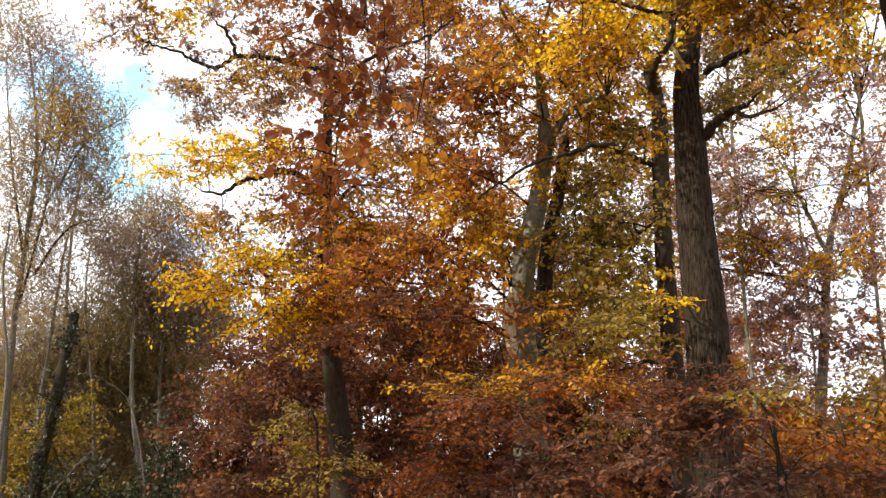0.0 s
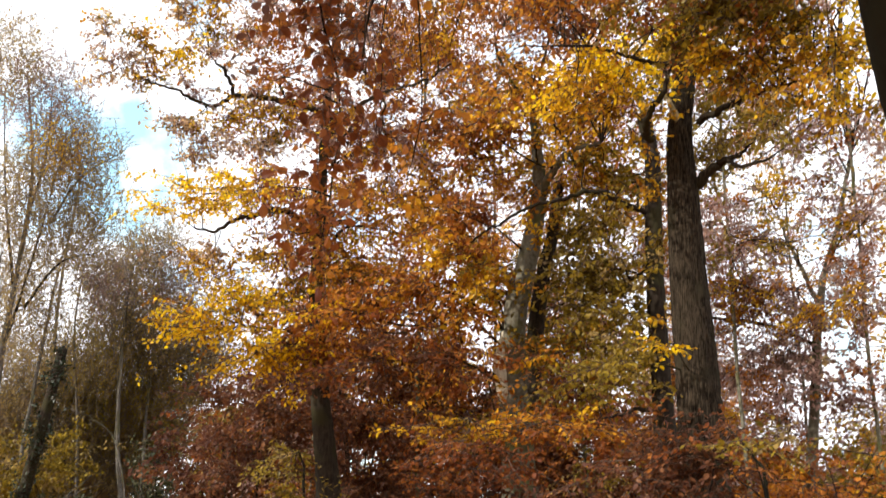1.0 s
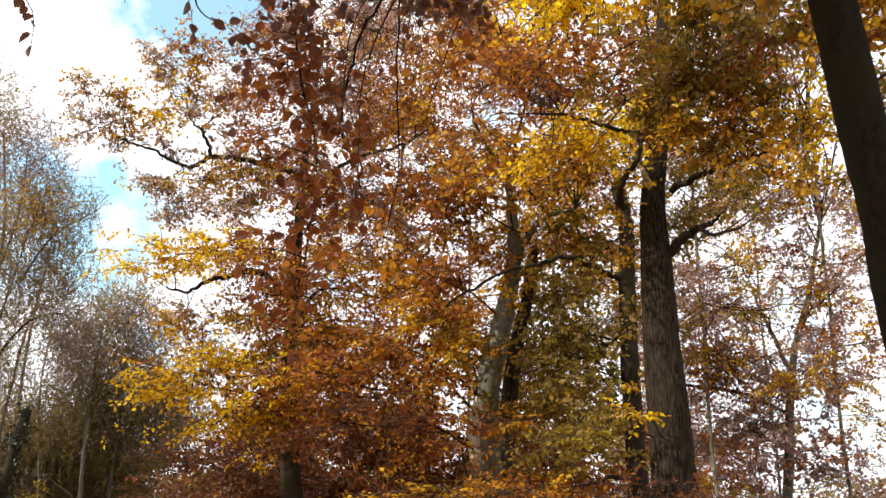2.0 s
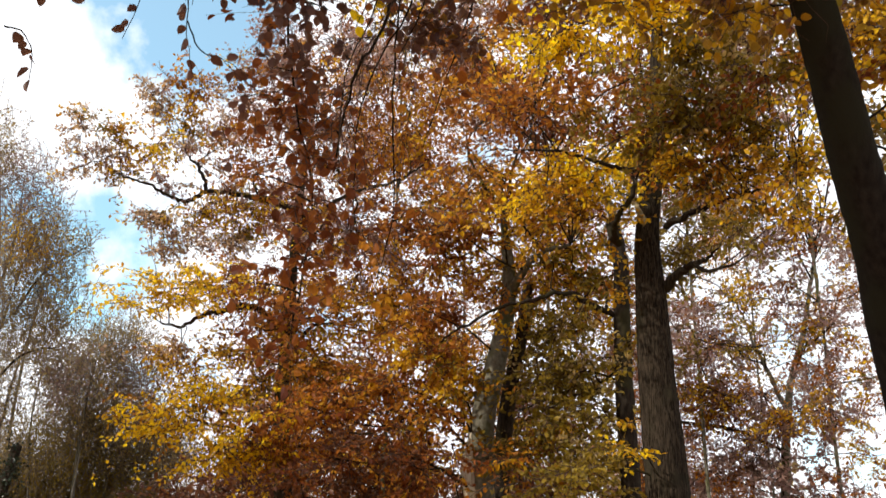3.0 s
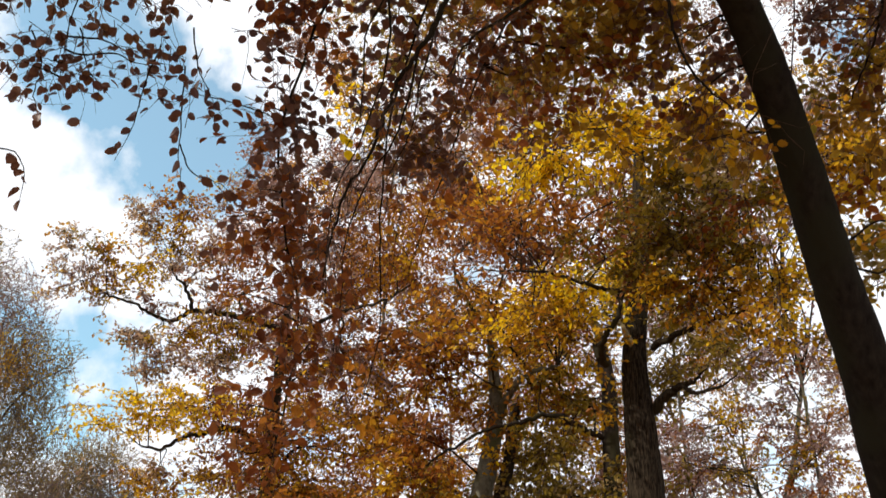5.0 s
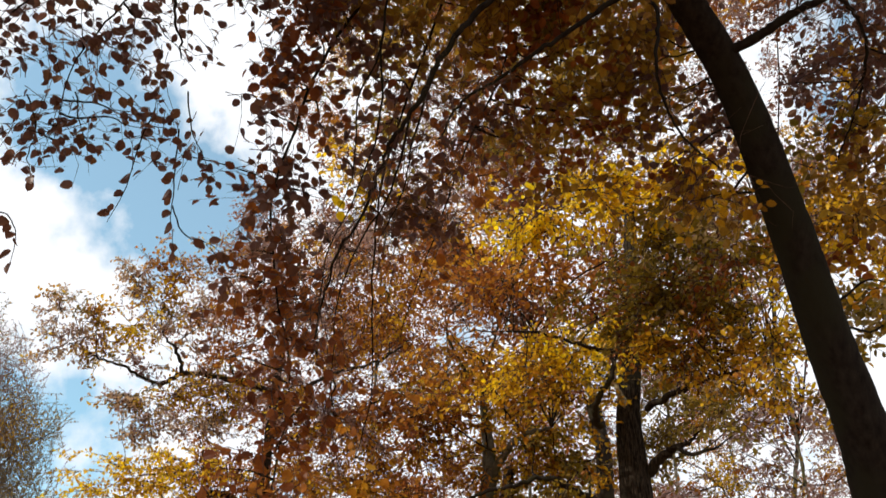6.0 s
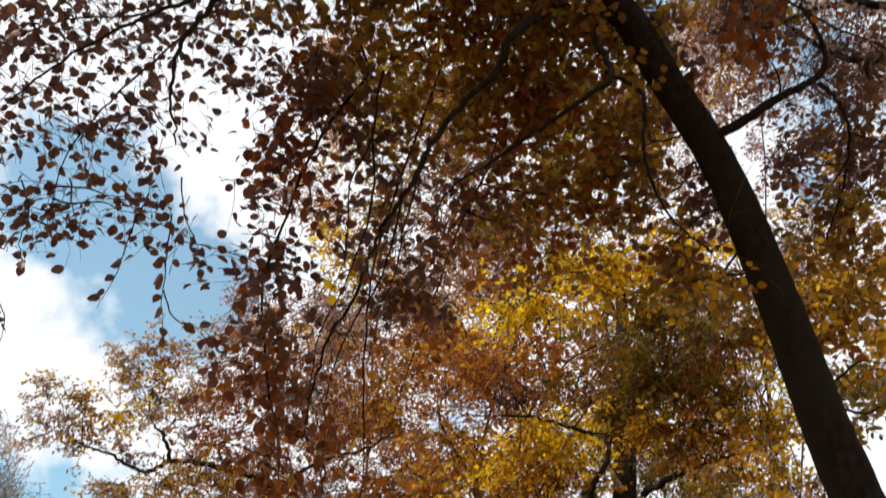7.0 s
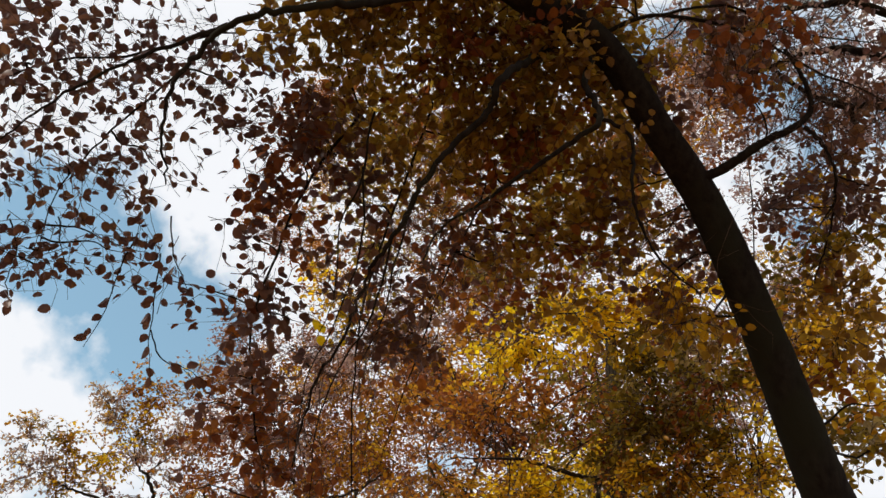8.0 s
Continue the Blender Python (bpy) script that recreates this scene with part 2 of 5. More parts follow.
class Crown:
    """The boughs of one tree: branches as parts, and the leaves and twigs, gathered by material."""

    def __init__(self, parent, seed, leaf=0.07, bark=TWIG, twigs=TWIG):
        self.parent, self.rng, self.leaf, self.bark = parent, np.random.default_rng(seed), leaf, bark
        self.leaves, self.sticks, self.twigs = {}, [], twigs

    def twig_leaves(self, a, b, mat, gap, size, flat, least=2):
        """Leaves set left and right along many twigs at once: a and b are arrays of twig ends."""
        rng = self.rng
        span = np.linalg.norm(b - a, axis=1)
        count = np.maximum(least, (span / gap).astype(int))
        who = np.repeat(np.arange(len(a)), count)
        order = np.arange(len(who)) - np.repeat(np.cumsum(count) - count, count)
        s = (order + rng.uniform(0.1, 0.9, len(who))) / count[who]
        run = unit(b - a)[who]
        at = a[who] + (b - a)[who] * s[:, None]
        up = unit(np.array((0, 0, 1.0)) + rng.normal(size=(len(who), 3)) * flat)
        side = unit(np.cross(run, up)) * np.where(order % 2, 1, -1)[:, None]
        way = unit(run * rng.uniform(0.2, 1.0, (len(who), 1)) + side + rng.normal(size=(len(who), 3)) * 0.35 - np.array((0, 0, 0.25)))
        up = unit(up - (up * way).sum(1, keepdims=True) * way)
        across = np.cross(up, way)
        big = size * rng.uniform(0.65, 1.2, len(who))[:, None]
        self.leaves.setdefault(mat.name, []).append(np.stack([at + way * big * 0.1, way * big, across * big, up * big], 1))

    def bough(self, start, centre, radii, mat, cover=1.0, size=None, flat=0.7, thick=0.0, droop=0.12, twig=0.4, gap=None, fine=0.009, bare=True):
        """A branch that leaves the stem at start and breaks up round centre into sprays."""
        rng, c, r = self.rng, np.array(centre), np.array(radii)
        size = size or self.leaf
        gap = gap or size * 0.55
        if start is not None:
            self.arm(c, r, thick)
        area = math.pi * r[0] * r[2] / (size * size * 0.27)
        n_leaf = area * cover * 2.0
        spray = max(r.mean() * 0.75, 0.25)
        twigs_each = max(6, int(spray / 0.07))
        n_spray = max(3, int(n_leaf / (twigs_each * max(2, twig * 0.75 / gap))))
        # sprays start inside the bough and run outwards, a little downwards at their ends
        lobes = unit(rng.normal(size=(max(4, n_spray // 2), 3))) * rng.uniform(0.6, 1.15, (max(4, n_spray // 2), 1))
        way = lobes[rng.integers(0, len(lobes), n_spray)] + rng.normal(size=(n_spray, 3)) * 0.38
        a = c + way * r * rng.uniform(0.0, 0.75, (n_spray, 1))
        b = c + (way + rng.normal(size=(n_spray, 3)) * 0.22) * r * rng.uniform(0.75, 1.15, (n_spray, 1))
        b[:, 2] -= droop * np.linalg.norm(b - a, axis=1)
        mid = (a + b) / 2 + rng.normal(size=(n_spray, 3)) * 0.06 * spray
        s = np.linspace(0.05, 1.0, twigs_each)[None, :, None]
        bez = lambda q: a[:, None] * (1 - q) ** 2 + mid[:, None] * 2 * q * (1 - q) + b[:, None] * q * q
        foot = bez(s)
        run = unit(bez(np.minimum(s + 0.05, 1.05)) - foot)
        side = unit(np.cross(run, np.array((0, 0, 1.0)) + rng.normal(size=(n_spray, 1, 3)) * 0.35))
        sign = np.where(np.arange(twigs_each) % 2, 1.0, -1.0)[None, :, None]
        span = twig * rng.uniform(0.4, 1.1, (n_spray, twigs_each, 1)) * (1.15 - 0.6 * s)
        tip = foot + unit(run * 0.7 + side * sign + rng.normal(size=foot.shape) * 0.25 - np.array((0, 0, 0.15))) * span
        # some sprays of a bough have turned further than the rest
        kin = (mat, mat, mat, mat, mat, *TURNED.get(mat.name, (mat, mat)))
        turn = rng.integers(0, len(kin), n_spray)
        for k in range(len(kin)):
            some = turn == k
            if some.any():
                self.twig_leaves(foot[some].reshape(-1, 3), tip[some].reshape(-1, 3), kin[k], gap, size, flat)
        foot, tip = foot.reshape(-1, 3), tip.reshape(-1, 3)
        ends = bez(np.linspace(0, 1, 4)[None, :, None])
        for k in range(3):
            self.sticks.append((ends[:, k], ends[:, k + 1], fine * (1 - 0.25 * k)))
        if bare:
            self.sticks.append((foot, tip, fine * 0.45))

    def arm(self, c, r, thick=0.0):
        """The branch that carries a bough: it leaves the nearest stem a little below it."""
        rng = self.rng
        best = min(((np.linalg.norm(q - c) + 0.5 * max(0, q[2] - c[2]), tuple(q), w) for row, wide in STEMS[self.parent.name] for q, w in zip(row, wide)), key=lambda e: e[0])
        p, room = np.array(best[1]), best[2]
        reach = np.linalg.norm(c - p)
        bend = rng.normal(size=3) * reach * 0.08
        nodes = [p, p + (c - p) * 0.33 + bend + (0, 0, reach * 0.06), p + (c - p) * 0.68 - bend * 0.6 + (0, 0, reach * 0.05), c, c + (c - p) / (reach + 0.1) * r.mean() * 0.5]
        th = thick or min(0.6 * room, 0.006 + 0.007 * reach)
        stem("branch", [tuple(q) for q in nodes], th, th * 0.25, self.bark, self.parent, per=5, sides=5, rough=0.04, wiggle=th * 0.35)

    def veil(self, centre, radii, mat, cover, size=None, droop=0.45, hang=0.42, carried=True, fine=0.0024, each=4.6):
        """Thin drooping twigs spread evenly through a space, each with a few leaves set left and right."""
        rng, c, r = self.rng, np.array(centre), np.array(radii)
        size = size or self.leaf
        n_leaf = -math.log(1 - cover) * math.pi * r[0] * r[2] / (0.27 * size * size)
        n = max(3, int(n_leaf / each))
        if carried:
            self.arm(c, r, 0.004 + 0.009 * r.mean())
        at = c + unit(rng.normal(size=(n, 3))) * rng.uniform(0, 1, (n, 1)) ** 0.4 * r
        way = unit(rng.normal(size=(n, 3)) * (1, 1, 0.5) - np.array((0, 0, droop)))
        step = hang * rng.uniform(0.5, 1.2, (n, 1)) / 3
        at = at - way * step * 1.5
        for k in range(3):
            to = at + way * step
            self.sticks.append((at, to, fine * (1 - 0.2 * k)))
            self.twig_leaves(at, to, mat, step.mean() / (0.35 * each), size, 0.9, 1)
            at, way = to, unit(way + rng.normal(size=(n, 3)) * 0.35 - np.array((0, 0, droop * 0.4)))

    def bare_twigs(self, nodes, n, reach, width, droop=0.3):
        """Hair-thin leafless side twigs along a branch, each bending as it goes."""
        rng, line = self.rng, smooth_line(nodes, 8)
        k = rng.integers(0, len(line) - 1, n)
        at = line[k] + (line[k + 1] - line[k]) * rng.uniform(0, 1, (n, 1))
        run = unit(line[k + 1] - line[k])
        way = unit(run * 0.7 + rng.normal(size=(n, 3)) - np.array((0, 0, droop)))
        step = reach * rng.uniform(0.4, 1.2, (n, 1)) / 5
        for q in range(5):
            to = at + way * step
            self.sticks.append((at, to, width * (1 - 0.16 * q)))
            if q in (1, 2, 3):
                fork = unit(way + rng.normal(size=(n, 3)) * 0.6)
                mid = to + fork * step * 1.2
                self.sticks.append((to, mid, width * 0.5))
                self.sticks.append((mid, mid + unit(fork + rng.normal(size=(n, 3)) * 0.4) * step, width * 0.35))
            at, way = to, unit(way + rng.normal(size=(n, 3)) * 0.42 - np.array((0, 0, droop * 0.3)))

    def sprig(self, nodes, mat, size, bare=0.3):
        """A thin hanging twig with a few leaves towards its end."""
        stem("sprig", nodes, 0.0045, 0.0015, self.bark, self.parent, per=5, sides=5, wiggle=0.006)
        line = smooth_line(nodes, 3)
        first = int(len(line) * bare)
        self.twig_leaves(line[first:-1], line[first + 1:], mat, size * 1.3, size, 0.8, 1)

    def finish(self, label, keep=0, kind="stuff", blade=BLADE, blade_faces=BLADE_FACES):
        mats = bpy.data.materials
        total = 0
        for name, packs in self.leaves.items():
            q = np.concatenate(packs)
            if keep:
                # the leaves that hang lowest over the path, each one by itself
                order = np.argsort(q[:, 0, 1] ** 2 + q[:, 0, 0] ** 2 + q[:, 0, 2] ** 2)
                near, q = q[order[:keep]], q[order[keep:]]
                shape = mesh_from("leaf", blade, blade_faces, mats[name])
                for row in near:
                    ob = new("leaf", shape)
                    ob.parent = self.parent
                    ob.matrix_parent_inverse = Matrix.Translation(self.parent.location).inverted()
                    m = Matrix.Identity(4)
                    for i in range(3):
                        for k in range(3):
                            m[i][k] = row[k + 1][i]
                        m[i][3] = row[0][i]
                    ob.matrix_basis = m
                keep = 0
            verts = (q[:, 0, None, :] + blade[None, :, 0, None] * q[:, 1, None, :] + blade[None, :, 1, None] * q[:, 2, None, :]
                     + blade[None, :, 2, None] * q[:, 3, None, :]).reshape(-1, 3)
            faces = (np.arange(len(q))[:, None, None] * len(blade) + blade_faces[None]).reshape(-1, 4)
            part("foliage", mesh_from("foliage", verts, faces, mats[name], False), self.parent, label, kind)
            total += len(q)
        a = np.concatenate([s[0] for s in self.sticks])
        b = np.concatenate([s[1] for s in self.sticks])
        w = np.concatenate([np.full(len(s[0]), s[2]) for s in self.sticks])[:, None]
        run = unit(b - a)
        u = unit(np.cross(run, (0.3, 0.2, 0.93)))
        v = np.cross(run, u)
        rings = []
        for end, fat in ((a, 1.0), (b, 0.6)):
            for k in range(3):
                t = k * 2.0944
                rings.append(end + (u * math.cos(t) + v * math.sin(t)) * w * fat)
        verts = np.stack(rings, 1).reshape(-1, 3)
        quad = np.array([(0, 1, 4, 3), (1, 2, 5, 4), (2, 0, 3, 5)])
        faces = (np.arange(len(a))[:, None, None] * 6 + quad[None]).reshape(-1, 4)
        part("twigwork", mesh_from("twigwork", verts, faces, self.twigs), self.parent, "thin bare twigs", kind)
        return total


def plant(name, base, label, category="tree", group=""):
    ob = new(name)
    ob.location = base
    ob.empty_display_size = 0.3
    return tagged(ob, label, category, group)


# ---- ground ----
def ground():
    m, n, l, p = material("leaf_litter")
    where = n.new("ShaderNodeTexCoord")
    scatter = n.new("ShaderNodeTexVoronoi")
    scatter.inputs["Scale"].default_value = 14.0
    hue = ramp(n, [(0.06, 0.032, 0.014), (0.20, 0.09, 0.024), (0.28, 0.135, 0.038), (0.11, 0.062, 0.03)])
    l.new(where.outputs["Object"], scatter.inputs["Vector"])
    l.new(scatter.outputs["Color"], hue.inputs["Fac"])
    l.new(hue.outputs["Color"], p.inputs["Base Color"])
    p.inputs["Roughness"].default_value = 0.9
    bump = n.new("ShaderNodeBump")
    bump.inputs["Distance"].default_value = 0.03
    l.new(scatter.outputs["Distance"], bump.inputs["Height"])
    l.new(bump.outputs["Normal"], p.inputs["Normal"])
    edge = np.concatenate([-np.geomspace(3000, 60, 14), np.linspace(-55, 55, 90), np.geomspace(60, 3000, 14)])
    x, y = np.meshgrid(edge, edge, indexing="ij")
    near = np.exp(-(x ** 2 + y ** 2) / 60.0 ** 2)
    z = (0.10 * np.sin(x * 0.31 + 1) * np.cos(y * 0.27) + 0.05 * np.sin(x * 0.9 + y * 0.7)) * near
    k = len(edge)
    i, j = np.meshgrid(np.arange(k - 1), np.arange(k - 1), indexing="ij")
    quads = np.stack([i * k + j, (i + 1) * k + j, (i + 1) * k + j + 1, i * k + j + 1], -1).reshape(-1, 4)
    ob = new("ground", mesh_from("ground", np.stack([x, y, z], -1).reshape(-1, 3), quads, m))
    tagged(ob, "woodland floor covered with fallen brown leaves", "ground", kind="structure")


ground()


def fallen_leaves():
    """Loose leaves lying on the woodland floor."""
    rng = np.random.default_rng(3)
    n = 9000
    x, y = rng.uniform(-12, 12, n), rng.uniform(-6, 24, n)
    z = 0.10 * np.sin(x * 0.31 + 1) * np.cos(y * 0.27) + 0.05 * np.sin(x * 0.9 + y * 0.7) + 0.012
    turn = rng.uniform(0, 2 * math.pi, n)
    up = unit(np.array((0, 0, 1.0)) + rng.normal(size=(n, 3)) * 0.25)
    way = np.stack([np.cos(turn), np.sin(turn), np.zeros(n)], 1)
    way = unit(way - (way * up).sum(1, keepdims=True) * up)
    big = rng.uniform(0.05, 0.09, (n, 1))
    q = np.stack([np.stack([x, y, z], 1), way * big, np.cross(up, way) * big, up * big], 1)
    verts = (q[:, 0, None] + BLADE[None, :, 0, None] * q[:, 1, None] + BLADE[None, :, 1, None] * q[:, 2, None] + BLADE[None, :, 2, None] * q[:, 3, None]).reshape(-1, 3)
    faces = (np.arange(n)[:, None, None] * 6 + BLADE_FACES[None]).reshape(-1, 4)
    tagged(new("leaf_litter", mesh_from("leaf_litter", verts, faces, RUST, False)), "fallen rust-brown leaves lying on the woodland floor", "leaves", kind="stuff")


fallen_leaves()


# ---- the tall tree with furrowed bark ----
def furrowed_tree():
    base = (3.08, 10.56, 0.0)
    t = plant("oak_tree", base, "tall tree with furrowed grey-brown bark and golden yellow leaves")
    stem("trunk", [(base[0], base[1], -0.1), (3.08, 10.56, 1.55), (3.08, 10.56, 3.15), (3.05, 10.57, 4.52), (3.05, 10.57, 5.61), (3.06, 10.57, 6.44), (3.22, 10.52, 7.54), (3.36, 10.47, 9.20), (3.42, 10.46, 10.20)], 0.315, 0.05, BARK_OAK, t,
         "grey-brown trunk with deep vertical furrows", per=40, sides=60, rough=0.012, ridges=0.0085, flare=0.25)
    stem("limb", [(3.21, 10.52, 5.67), (3.38, 10.36, 5.81), (3.54, 10.20, 5.89), (3.66, 10.06, 5.93), (3.76, 9.96, 6.02)], 0.072, 0.007, BARK_OAK, t, wiggle=0.02)
    stem("limb", [(3.51, 10.21, 5.87), (3.62, 9.96, 5.70), (3.79, 9.69, 5.69), (3.93, 9.52, 5.75)], 0.03, 0.008, BARK_OAK, t, wiggle=0.01)
    stem("limb", [(3.27, 10.40, 6.47), (3.31, 9.23, 6.12), (3.50, 8.51, 5.99), (3.84, 8.03, 5.89)], 0.047, 0.008, BARK_OAK, t, wiggle=0.02)
    stem("limb", [(2.61, 10.27, 6.15), (2.49, 9.89, 6.24), (2.57, 9.56, 6.43), (2.68, 9.43, 6.82), (2.93, 9.35, 7.25), (3.52, 9.15, 7.95)], 0.047, 0.009, BARK_DARK, t, wiggle=0.02)
    stem("limb", [(2.65, 9.44, 6.74), (2.15, 9.46, 6.85), (1.54, 9.47, 6.98), (0.87, 9.56, 6.97)], 0.030, 0.006, BARK_DARK, t, wiggle=0.02)
    stem("limb_stub", [(3.01, 10.48, 6.51), (2.89, 10.36, 6.69), (2.82, 10.32, 6.83)], 0.05, 0.015, STUB_WOOD, t, "pale torn end of a broken limb", rough=0.3, sides=9, wiggle=0.015)
    c = Crown(t, 11, 0.072, BARK_DARK)
    top = (3.22, 10.52, 7.54)
    low = (3.05, 10.57, 5.61)
    high = (3.36, 10.47, 9.44)
    c.bough(top, (1.66, 9.94, 6.78), (0.60, 0.63, 0.36), YELLOW, 0.7)
    c.bough(top, (2.39, 10.08, 7.04), (0.80, 0.66, 0.51), YELLOW, 0.8)
    c.bough(top, (3.10, 8.02, 5.87), (0.51, 0.43, 0.36), GOLD, 0.7)
    c.bough(top, (3.58, 7.86, 5.78), (0.78, 0.57, 0.36), YELLOW, 0.3)
    c.bough(top, (4.14, 8.23, 5.49), (0.44, 0.44, 0.44), GOLD, 0.25)
    c.bough(top, (3.04, 7.99, 6.79), (0.68, 0.62, 0.56), OLIVE, 0.5)
    c.bough(top, (3.77, 7.77, 6.23), (0.49, 0.52, 0.55), GOLD, 0.4)
    c.bough(top, (3.34, 8.04, 6.10), (0.55, 0.46, 0.37), GOLD, 0.55)
    c.bough(high, (2.13, 7.38, 7.35), (0.90, 0.64, 0.34), YELLOW, 1.2)
    c.bough(high, (1.59, 7.62, 7.43), (0.55, 0.46, 0.30), YELLOW, 0.9)
    c.bough(high, (2.71, 6.81, 7.48), (0.53, 0.38, 0.23), YELLOW, 1.1)
    c.bough(top, (2.94, 8.14, 6.61), (0.75, 0.62, 0.50), OLIVE, 1.0)
    c.bough(top, (2.32, 8.69, 7.21), (0.73, 0.59, 0.46), OLIVE, 0.7)
    c.bough(top, (3.69, 7.64, 6.08), (0.48, 0.48, 0.48), YELLOW, 0.3)
    c.bough(top, (2.04, 10.10, 6.47), (0.78, 0.60, 0.43), GOLD, 0.7)
    c.bough(high, (1.35, 8.76, 7.22), (0.78, 0.65, 0.52), RUST, 0.6)
    c.bough(low, (2.49, 9.72, 3.43), (0.44, 0.28, 0.11), YELLOW, 0.25, flat=0.3)
    c.bough(low, (2.06, 10.05, 3.33), (0.71, 0.49, 0.26), OLIVE, 0.7)
    c.bough(top, (2.99, 7.75, 6.00), (0.53, 0.50, 0.47), GOLD, 0.45)
    c.bough(top, (3.52, 7.19, 5.71), (0.50, 0.48, 0.45), GOLD, 0.4)
    c.bough(top, (3.86, 6.46, 6.53), (0.45, 0.45, 0.45), GOLD, 0.5)
    c.bough(top, (3.31, 7.03, 6.53), (0.52, 0.46, 0.40), RUST, 0.4)
    c.bough(top, (4.06, 6.31, 6.57), (0.50, 0.50, 0.50), GOLD, 0.7)
    c.bough(top, (4.20, 6.80, 5.74), (0.39, 0.45, 0.50), OLIVE, 0.6)
    c.bough(top, (3.37, 7.22, 6.59), (0.53, 0.50, 0.47), OLIVE, 0.6)
    c.bough(high, (2.70, 7.63, 7.12), (0.49, 0.43, 0.37), OLIVE, 0.6)
    c.bough(high, (3.27, 7.32, 6.89), (0.48, 0.51, 0.54), OLIVE, 0.5)
    c.bough(high, (2.57, 8.49, 6.63), (0.57, 0.48, 0.38), RUST, 0.5)
    c.bough(high, (4.06, 6.38, 6.85), (0.46, 0.43, 0.40), GOLD, 0.6)
    c.bough(high, (0.13, 6.86, 8.02), (0.64, 0.56, 0.47), OLIVE, 0.3)
    c.bough(high, (1.78, 6.30, 7.78), (0.62, 0.53, 0.45), OLIVE, 0.6)
    c.bough(high, (2.27, 5.80, 8.09), (0.56, 0.53, 0.50), RUST, 0.5)
    c.bough(high, (0.09, 6.15, 8.45), (0.63, 0.54, 0.46), OLIVE, 0.45)
    c.bough(high, (1.45, 5.75, 8.37), (0.62, 0.56, 0.50), OLIVE, 0.5)
    c.bough(high, (-0.43, 7.41, 7.69), (0.42, 0.36, 0.30), YELLOW, 0.5)
    for q, mat, cover in ((((3.80, 10.57, 7.09), (0.78, 0.70, 0.62)), OLIVE, 0.5), (((4.10, 10.24, 6.32), (0.67, 0.60, 0.52)), OLIVE, 0.4), (((3.45, 11.04, 6.33), (0.62, 0.58, 0.54)), OLIVE, 0.5)):
        c.bough(top, q[0], q[1], mat, cover)
    c.finish("golden yellow autumn leaves in loose sprays")


furrowed_tree()


